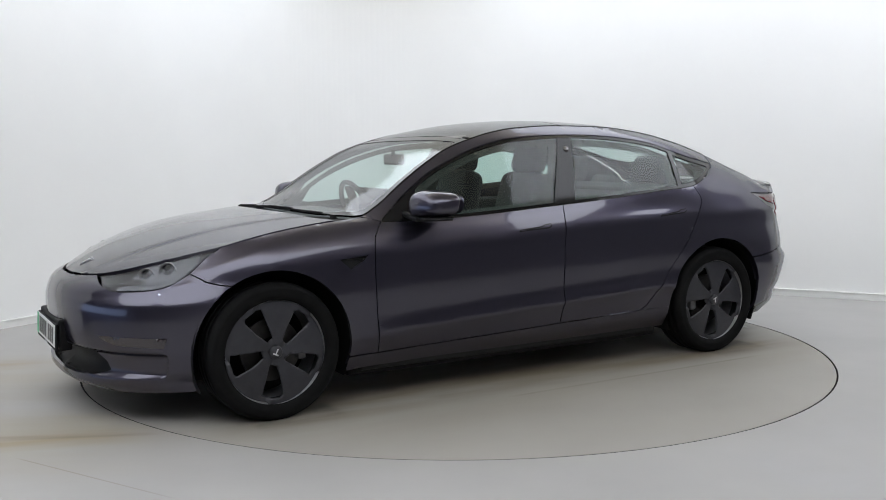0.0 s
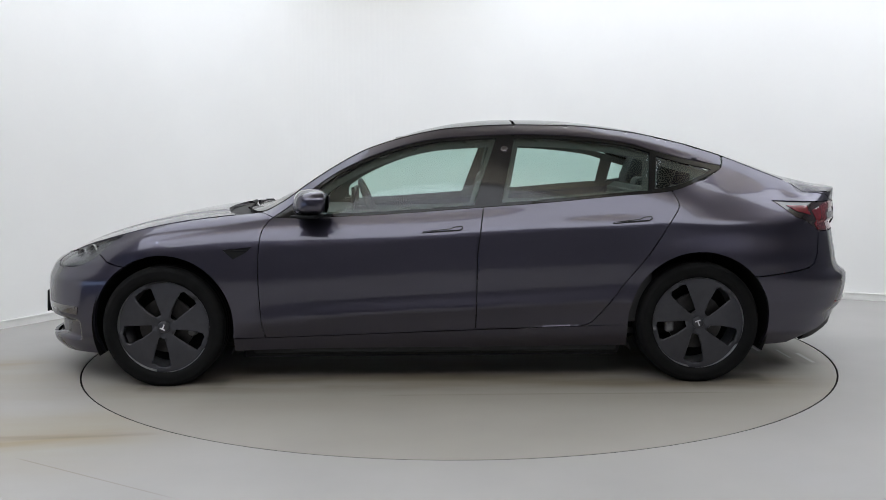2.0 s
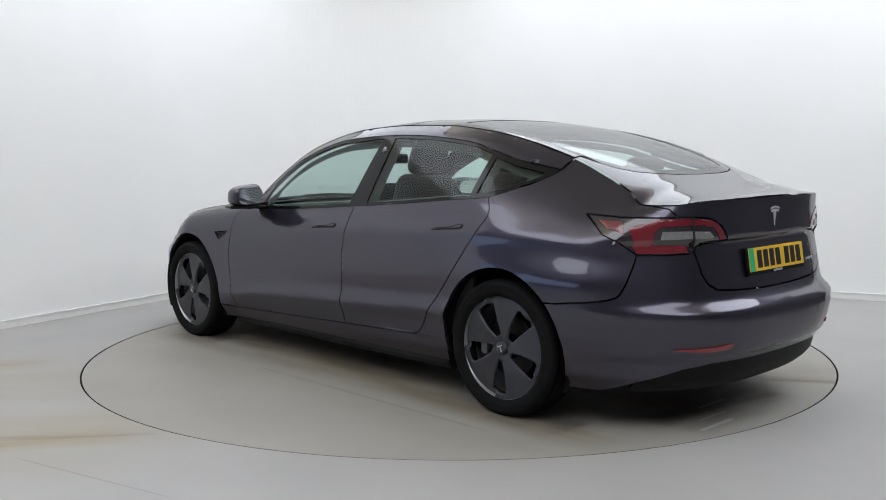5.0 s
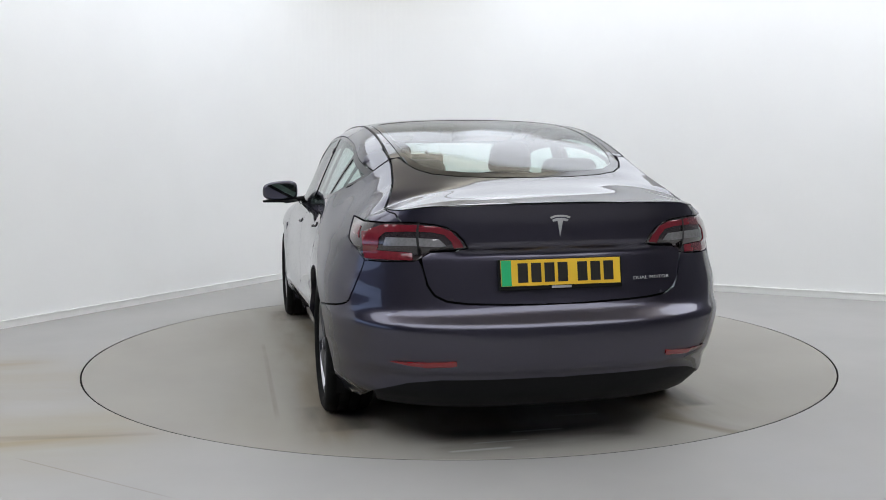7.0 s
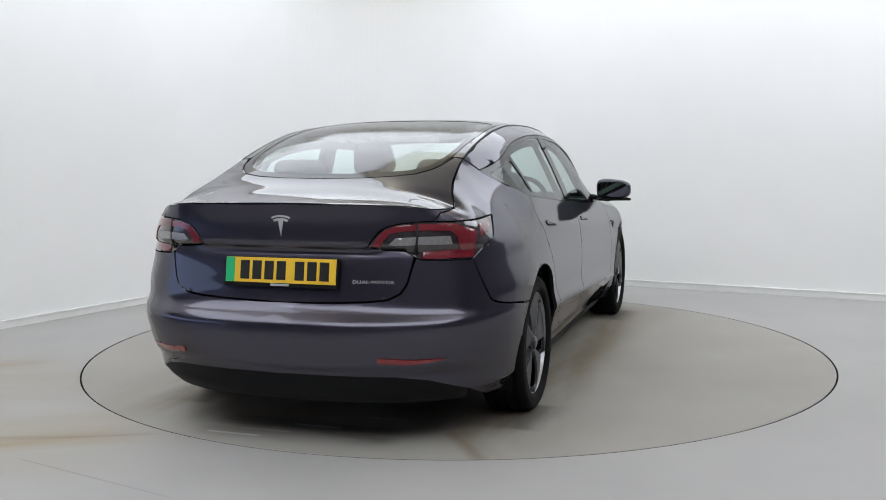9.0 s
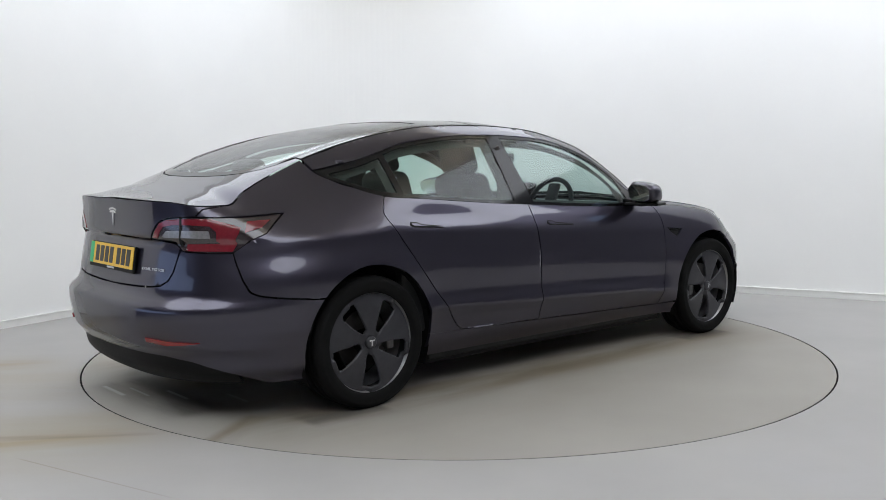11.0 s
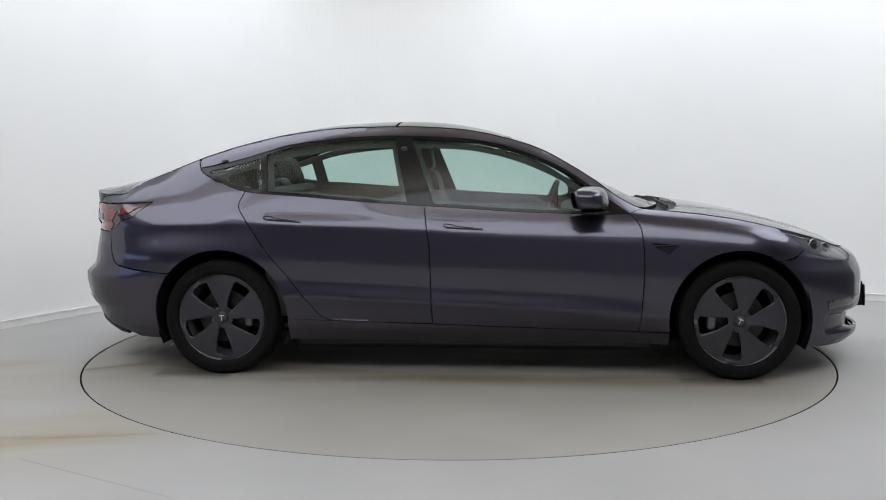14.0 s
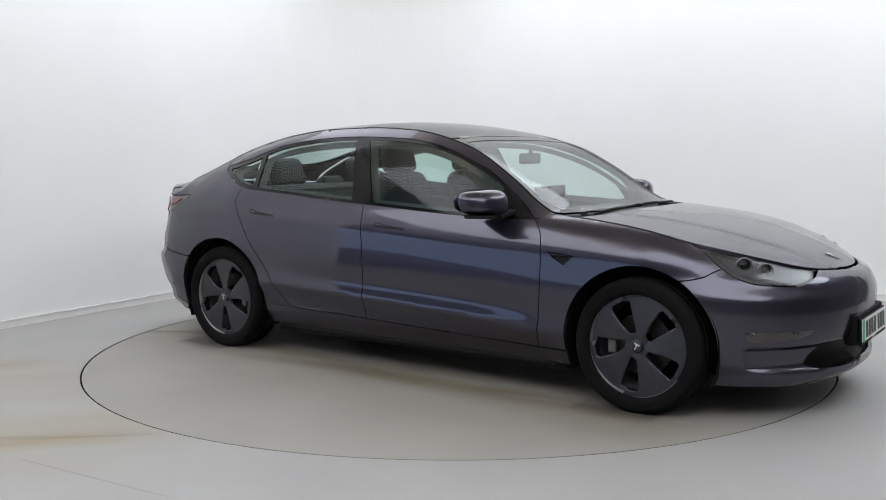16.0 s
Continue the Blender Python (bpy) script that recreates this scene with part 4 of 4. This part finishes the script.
# door mirrors
def door_mirror(sg):
    e = new("door_mirror")
    e.parent = car
    e["label"] = "graphite door mirror on a black foot"
    e.matrix_basis = pose(0.605, sg * 0.968, 0.985)
    bm = bmesh.new()
    bmesh.ops.create_uvsphere(bm, u_segments=32, v_segments=18, radius=1)
    for v in bm.verts:
        x, y, z = v.co
        q = lambda c, n: math.copysign(abs(c) ** n, c)
        x, y, z = q(x, 0.75), q(y, 0.62), q(z, 0.62)
        X = 0.105 * x if x > 0 else 0.050 * x
        X -= 0.035 * y * sg
        v.co = (X + 0.012 * z * (-1), 0.120 * y, 0.068 * z * (1 - 0.18 * (y * sg) * 0.8) + 0.004)
    part("housing", bm, PAINT, e, smooth=True)
    bm = bmesh.new()
    bmesh.ops.create_circle(bm, cap_ends=True, segments=36, radius=1)
    for v in bm.verts:
        y, z = v.co.x, v.co.y
        q = lambda c, n: math.copysign(abs(c) ** n, c)
        y, z = q(y, 0.6), q(z, 0.6)
        v.co = (-0.0545 - 0.035 * y * sg - 0.008 * z, 0.105 * y, 0.050 * z + 0.004)
    g = part("glass", bm, MIRROR, e, "mirror glass")
    part("trim", box(0.15, 0.22, 0.016, 0.007, center=(0.02, 0, -0.064)), BLACK, e, m=pose(0, 0, 0, 0, 0, sg * -17))
    part("foot", box(0.10, 0.17, 0.030, 0.012, center=(0.06, -0.10 * sg, -0.072)), BLACK, e, m=pose(0, 0, 0, sg * -8, 0, 0))


door_mirror(1)
door_mirror(-1)


# ---- wheels ----
WHEEL_R, WHEEL_Z = 0.329, 0.3235


def wheel(x, sg, turn, mark):
    e = new("wheel")
    e.parent = car
    e["label"] = "dark five-blade covered wheel with a black tyre"
    e.matrix_basis = pose(x, sg * 0.795, WHEEL_Z, 0, 0, 0 if sg > 0 else 180)
    R = WHEEL_R
    prof = [(0.232, -0.10), (0.262, -0.112), (0.30, -0.112), (0.320, -0.098), (R - 0.002, -0.080)]
    for gy in (-0.05, 0.0, 0.05):
        prof += [(R, gy - 0.025), (R, gy - 0.005), (R - 0.008, gy - 0.004), (R - 0.008, gy + 0.004), (R, gy + 0.005)]
    prof += [(R - 0.002, 0.080), (0.320, 0.096), (0.311, 0.104), (0.300, 0.110), (0.297, 0.109), (0.280, 0.112), (0.262, 0.109), (0.252, 0.100), (0.246, 0.092)]
    tyre = part("tyre", lathe(prof, 96), RUBBER, e, "black rubber tyre", smooth=True)
    part("rim", lathe([(0.2525, 0.088), (0.2515, 0.0935), (0.2490, 0.0945), (0.2475, 0.0915), (0.242, 0.080), (0.225, 0.03), (0.22, -0.09)], 96), ALLOY, e, "bright edge of the alloy rim", smooth=True)
    # cover: a dished disc with five openings, each drawn as a slanting slot
    slots = []
    for k in range(5):
        a0 = math.radians(72 * k + turn)
        pts = [(0.060, -0.016), (0.120, -0.046), (0.196, -0.070), (0.214, -0.060), (0.222, -0.010), (0.214, 0.030), (0.150, 0.025), (0.064, 0.017)]
        slots.append([(r * math.cos(a0) - t * math.sin(a0), r * math.sin(a0) + t * math.cos(a0)) for r, t in pts])

    def dish(u, w):
        r = math.hypot(u, w)
        a = math.atan2(w, u)
        best = min(((a - math.radians(72 * k + turn + 36) + math.pi) % (2 * math.pi) - math.pi for k in range(5)), key=abs)
        y = 0.078 + 0.022 * math.exp(-((r / 0.06) ** 4)) * 0.0 + 0.012 * math.sin(min(r / 0.243, 1) * math.pi * 0.9) + 0.010 * best / 0.63 * (1 if r > 0.07 else r / 0.07)
        return Vector((u, y, w))

    disc = [(0.2470 * math.cos(2 * math.pi * i / 90), 0.2470 * math.sin(2 * math.pi * i / 90)) for i in range(90)]
    v, f = fold(*sheet(disc, dish, slots, 0.016, 0.0), 0.012, lambda p: Vector((0, 1, 0)), 0.0, shared=True)
    cover = mesh_ob("cover", v, f, COVER, e, "satin dark grey aero cover with five slots")
    part("cap", lathe([(0.001, 0.098), (0.026, 0.097), (0.031, 0.093), (0.033, 0.080)], 32), COVER, e, "centre cap", smooth=True)
    bm = box(0.030, 0.0025, 0.007, 0.001, center=(0, 0.0985, 0.011))
    b2 = box(0.007, 0.0025, 0.026, 0.001, center=(0, 0.0985, -0.004))
    me = bpy.data.meshes.new("tmp")
    b2.to_mesh(me)
    bm.from_mesh(me)
    b2.free()
    part("emblem", bm, SILVER, e, "small silver emblem", m=pose(0, 0, 0, 0, mark, 0))
    part("brake_disc", lathe([(0.06, 0.02), (0.150, 0.02), (0.150, 0.0), (0.06, 0.0)], 48), STEEL, e, "grey brake disc", smooth=False)
    part("caliper", box(0.045, 0.06, 0.11, 0.012, center=(0.145 * (-1 if x * sg > 0 else 1), 0.030, 0.0)), CALIPER, e, "grey brake caliper")
    part("barrel", lathe([(0.228, 0.075), (0.222, -0.09), (0.02, -0.095)], 48), BLACK, e, "dark inside of the wheel", smooth=True)
    return e


for wx in (WB, -WB):
    wheel(wx, 1, 65 if wx > 0 else -7, 155 if wx > 0 else 20)
    wheel(wx, -1, 70 if wx > 0 else 58, -25 if wx > 0 else 0)


# wheel housings and underside
def housing(x, sg):
    n, v, f = 28, [], []
    for i in range(n + 1):
        a = math.radians(-25 + 230 * i / n)
        for r, y in ((ARCH + 0.012, 0.868), (ARCH + 0.012, 0.56), (0.02, 0.56)):
            v.append((x + r * math.cos(a), sg * y, HUB_Z + r * math.sin(a)))
    for i in range(n):
        k = 3 * i
        f += [(k, k + 1, k + 4, k + 3), (k + 1, k + 2, k + 5, k + 4)]
    mesh_ob("arch_liner", v, f, BLACK, car, "black felt wheel-arch liner")


for wx in (WB, -WB):
    housing(wx, 1)
    housing(wx, -1)
part("underbody", box(2.06, 1.60, 0.10, 0.02, center=(0, 0, 0.185)), BLACK, car, "flat black underbody")
part("underbody", box(0.95, 1.08, 0.08, 0.02, center=(1.45, 0, 0.19)), BLACK, car, "flat black underbody")
part("underbody", box(1.05, 1.08, 0.08, 0.02, center=(-1.5, 0, 0.24)), BLACK, car, "flat black underbody")
part("bulkhead", box(0.03, 1.36, 0.55, 0.01, center=(0.98, 0, 0.55)), BLACK, car)
part("bulkhead", box(0.03, 1.36, 0.55, 0.01, center=(-1.55, 0, 0.60)), BLACK, car)

# ---- cabin ----
part("cabin_floor", box(2.3, 1.5, 0.03, center=(-0.25, 0, 0.26)), DASH, car)
for sg in (1, -1):
    # hidden dark backing, added so no light leaks through the door gaps
    part("gap_light_block", box(1.98, 0.05, 0.20, 0.01, center=(-0.02, sg * 0.79, 0.26)), GAPBLACK, car)
    part("door_card", box(0.98, 0.06, 0.56, 0.02, center=(0.27, sg * 0.80, 0.60)), DASH, car, "dark inner door panel")
    part("door_card", box(0.90, 0.06, 0.60, 0.02, center=(-0.75, sg * 0.80, 0.62)), DASH, car, "dark inner door panel")
dash = part("dashboard", box(0.42, 1.42, 0.16, 0.05, center=(0.74, 0, 0.83), seg=4), DASH, car, "low dark dashboard with a wood strip")
part("wood_strip", box(0.02, 1.30, 0.035, 0.006, center=(0.524, 0, 0.83)), WOODTRIM, dash)
part("screen", box(0.02, 0.36, 0.22, 0.006, center=(0.47, 0, 0.93)), GLOSSBLACK, dash, "dark centre touch screen", m=None)
part("console", box(0.95, 0.24, 0.22, 0.03, center=(0.05, 0, 0.42)), DASH, car)

bm = bmesh.new()
n, m_ = 36, 10
g = [[bm.verts.new(((0.178 + 0.016 * math.cos(2 * math.pi * j / m_)) * math.cos(2 * math.pi * i / n), (0.178 + 0.016 * math.cos(2 * math.pi * j / m_)) * math.sin(2 * math.pi * i / n), 0.016 * math.sin(2 * math.pi * j / m_))) for j in range(m_)] for i in range(n)]
for i in range(n):
    for j in range(m_):
        bm.faces.new((g[i][j], g[(i + 1) % n][j], g[(i + 1) % n][(j + 1) % m_], g[i][(j + 1) % m_]))
sw = part("steering_wheel", bm, CLOTH, car, "black three-spoke steering wheel", smooth=True, m=pose(0.40, -0.37, 0.90, 0, -68, 0))
part("hub", box(0.30, 0.09, 0.03, 0.012), DASH, sw)
part("spoke", box(0.04, 0.17, 0.02, 0.006, center=(0, 0, 0)), DASH, sw, m=pose(-0.09, 0, 0, 0, 0, 90))


def seat(x, y, tilt=-14):
    e = new("seat")
    e.parent = car
    e["label"] = "black leather front seat with a headrest"
    e.matrix_basis = pose(x, y, 0.30)
    part("cushion", box(0.52, 0.50, 0.17, 0.06, center=(0.02, 0, 0.16), seg=4), CLOTH, e, smooth=True, m=pose(0, 0, 0, 0, -6, 0))
    bm = box(0.14, 0.47, 0.62, 0.055, center=(0, 0, 0.33), seg=4)
    for v in bm.verts:
        k = max(0, v.co.z - 0.35) / 0.3
        v.co.y *= 1 - 0.28 * k * k
    part("backrest", bm, CLOTH, e, smooth=True, m=pose(-0.24, 0, 0.20, 0, tilt, 0))
    bm = box(0.105, 0.27, 0.19, 0.045, center=(0.0, 0, 0.735), seg=4)
    for v in bm.verts:
        v.co.y *= 1 - 0.25 * max(0, v.co.z - 0.75) / 0.08
    part("headrest", bm, CLOTH, e, smooth=True, m=pose(-0.23, 0, 0.20, 0, tilt, 0))


seat(0.01, 0.37)
seat(0.01, -0.37)
bench = new("rear_bench")
bench.parent = car
bench["label"] = "black leather rear bench with three headrests"
bench.matrix_basis = pose(-0.80, 0, 0.30)
part("cushion", box(0.50, 1.26, 0.17, 0.06, center=(0.02, 0, 0.18), seg=4), CLOTH, bench, smooth=True)
part("backrest", box(0.15, 1.26, 0.58, 0.05, center=(0, 0, 0.30), seg=4), CLOTH, bench, smooth=True, m=pose(-0.28, 0, 0.18, 0, -22, 0))
for hy in (0.40, -0.40):
    part("headrest", box(0.11, 0.29, 0.20, 0.05, center=(0, 0, 0.685), seg=4), CLOTH, bench, smooth=True, m=pose(-0.28, hy, 0.18, 0, -22, 0))
part("headrest", box(0.10, 0.22, 0.09, 0.035, center=(0, 0, 0.60), seg=4), CLOTH, bench, smooth=True, m=pose(-0.28, 0, 0.18, 0, -22, 0))
part("parcel_shelf", box(0.50, 1.20, 0.03, 0.01, center=(-1.45, 0, 1.00)), DASH, car, "black parcel shelf", m=None)
im = part("interior_mirror", box(0.03, 0.23, 0.065, 0.014, center=(0.33, 0, 1.205)), GLOSSBLACK, car, "dark interior mirror")
part("stalk", box(0.02, 0.02, 0.05, 0.004, center=(0.335, 0, 1.235)), BLACK, im)
for sg in (1, -1):
    part("sun_visor", box(0.15, 0.38, 0.018, 0.006, center=(0, 0, 0)), HEADLINER, car, m=pose(0.12, sg * 0.33, 1.335, 0, 8, 0))

# wipers
for (x1, y1, x2, y2) in ((1.10, -0.10, 1.03, 0.52), (1.08, -0.62, 1.075, -0.06)):
    a, b = top(x1, y1) + Vector((0, 0, 0.002)), top(x2, y2) + Vector((0, 0, 0.006))
    d = b - a
    wp = part("wiper", box(d.length, 0.012, 0.012, 0.003), BLACK, car, "black windscreen wiper", m=Matrix.Translation((a + b) / 2) @ d.to_track_quat("X", "Z").to_matrix().to_4x4())
    part("arm", box(d.length * 0.42, 0.018, 0.009, 0.003, center=(-d.length * 0.22, 0, 0.007)), BLACK, wp)


# ---- plates, badges and writing ----
def plate(m, face_mat, label, band, bars):
    e = new("number_plate")
    e.parent = car
    e["label"] = label
    e.matrix_basis = m
    part("holder", box(0.012, 0.532, 0.128, 0.004, center=(0, 0, -0.006)), BLACK, e, "black plate holder with a pale maker's bar")
    part("plate_face", box(0.004, 0.515, 0.106, 0.001, center=(-0.008, 0, 0.001)), face_mat, e)
    if band:
        part("green_band", box(0.001, 0.042, 0.104, center=(-0.0108, 0.235, 0.001)), GREEN, e, "green end band")
    for k, y in enumerate(bars):
        part("bar", box(0.0012, 0.043, 0.079, 0.0004, center=(-0.0108, y, 0.001)), INK, e, "plain dark character bar")
    part("maker_bar", box(0.0012, 0.085, 0.010, center=(-0.0068, 0, -0.0595)), SILVER, e)


ROW7 = [0.165 - 0.057 * i - (0.028 if i > 3 else 0) for i in range(7)]
plate(pose(-2.348, 0, 0.756, 0, 9, 0), YELLOW, "yellow rear number plate with a green band", True, ROW7)
plate(pose(2.298, 0, 0.385, 0, 3, 180), WHITEPLATE, "white front number plate with a green band", True, ROW7)
part("plate_bracket", box(0.06, 0.54, 0.15, 0.01, center=(2.258, 0, 0.39)), BLACK, front_bumper, "black plate bracket")


def badge(parent, m, w):
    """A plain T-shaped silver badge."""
    bm = bmesh.new()
    for poly in ([(-0.5, 0.42), (-0.3, 0.49), (0, 0.52), (0.3, 0.49), (0.5, 0.42), (0.46, 0.34), (0.25, 0.41), (0, 0.43), (-0.25, 0.41), (-0.46, 0.34)], [(-0.40, 0.29), (-0.2, 0.36), (-0.06, 0.37), (0.06, 0.37), (0.2, 0.36), (0.40, 0.29), (0.34, 0.20), (0.13, 0.25), (0.0, -0.5), (-0.13, 0.25), (-0.34, 0.20)]):
        fr = [bm.verts.new((0.003, u * w, t * w)) for u, t in poly]
        bk = [bm.verts.new((-0.003, u * w, t * w)) for u, t in poly]
        bm.faces.new(fr)
        bm.faces.new(list(reversed(bk)))
        for i in range(len(fr)):
            j = (i + 1) % len(fr)
            bm.faces.new((fr[j], fr[i], bk[i], bk[j]))
    bmesh.ops.triangulate(bm, faces=[q for q in bm.faces if len(q.verts) > 4])
    bmesh.ops.recalc_face_normals(bm, faces=bm.faces[:])
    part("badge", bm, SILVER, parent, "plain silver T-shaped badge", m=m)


badge(boot_lid, pose(-2.339, 0, 0.945), 0.088)
nb = top(2.10, 0)
badge(car, pose(nb.x, 0, nb.z + 0.004, 0, -66, 0), 0.07)
tx = bpy.data.curves.new("model_text", "FONT")
tx.body, tx.size, tx.extrude, tx.align_x = "DUAL MOTOR", 0.0195, 0.0012, "LEFT"
tx.space_character = 1.1
txo = new("lettering", tx)
tx.materials.append(SILVER)
txo.parent = boot_lid
txo["label"] = "small silver raised lettering"
pa, pb = side(at_y(0.322, 0.712, False), 0.712), side(at_y(0.515, 0.712, False), 0.712)
dv = (Vector((pb.x, -pb.y, pb.z)) - Vector((pa.x, -pa.y, pa.z))).normalized()
upv = Vector((0.12, 0, 1)).normalized()
nv = dv.cross(upv).normalized()
txo.matrix_basis = Matrix.Translation(Vector((pa.x, -pa.y, pa.z)) + nv * 0.007) @ Matrix((dv, nv.cross(dv), nv)).transposed().to_4x4() @ Matrix.Diagonal((1.30, 1, 1, 1))


# ---- movement ----
OFFSET = Vector((0.158, 0.087, 0))
TURN = ((0.0, 211.77), (0.5, 204.27), (1.0, 196.53), (1.5, 188.95), (2.0, 181.26), (2.5, 173.65), (3.0, 165.96), (3.5, 158.37), (4.0, 150.5), (4.5, 142.64), (5.0, 134.77), (5.5, 126.91), (6.0, 119.04), (6.5, 111.49), (7.0, 103.52), (7.5, 96.02), (8.0, 88.09), (8.5, 80.61), (9.0, 72.58), (9.5, 65.07), (10.0, 57.09), (10.5, 49.51), (11.0, 41.92), (11.5, 34.34), (12.0, 26.75), (12.5, 19.17), (13.0, 11.43), (13.5, 3.77), (14.0, -3.98), (14.5, -11.57), (15.0, -19.34), (15.5, -26.91), (16.0, -34.82))


def motions():
    walk(turntable, [(t, pose(0, 0, 0, 0, 0, a)) for t, a in TURN])
    walk(car, [(t, pose(0, 0, 0, 0, 0, a) @ Matrix.Translation(OFFSET)) for t, a in TURN])


motions()
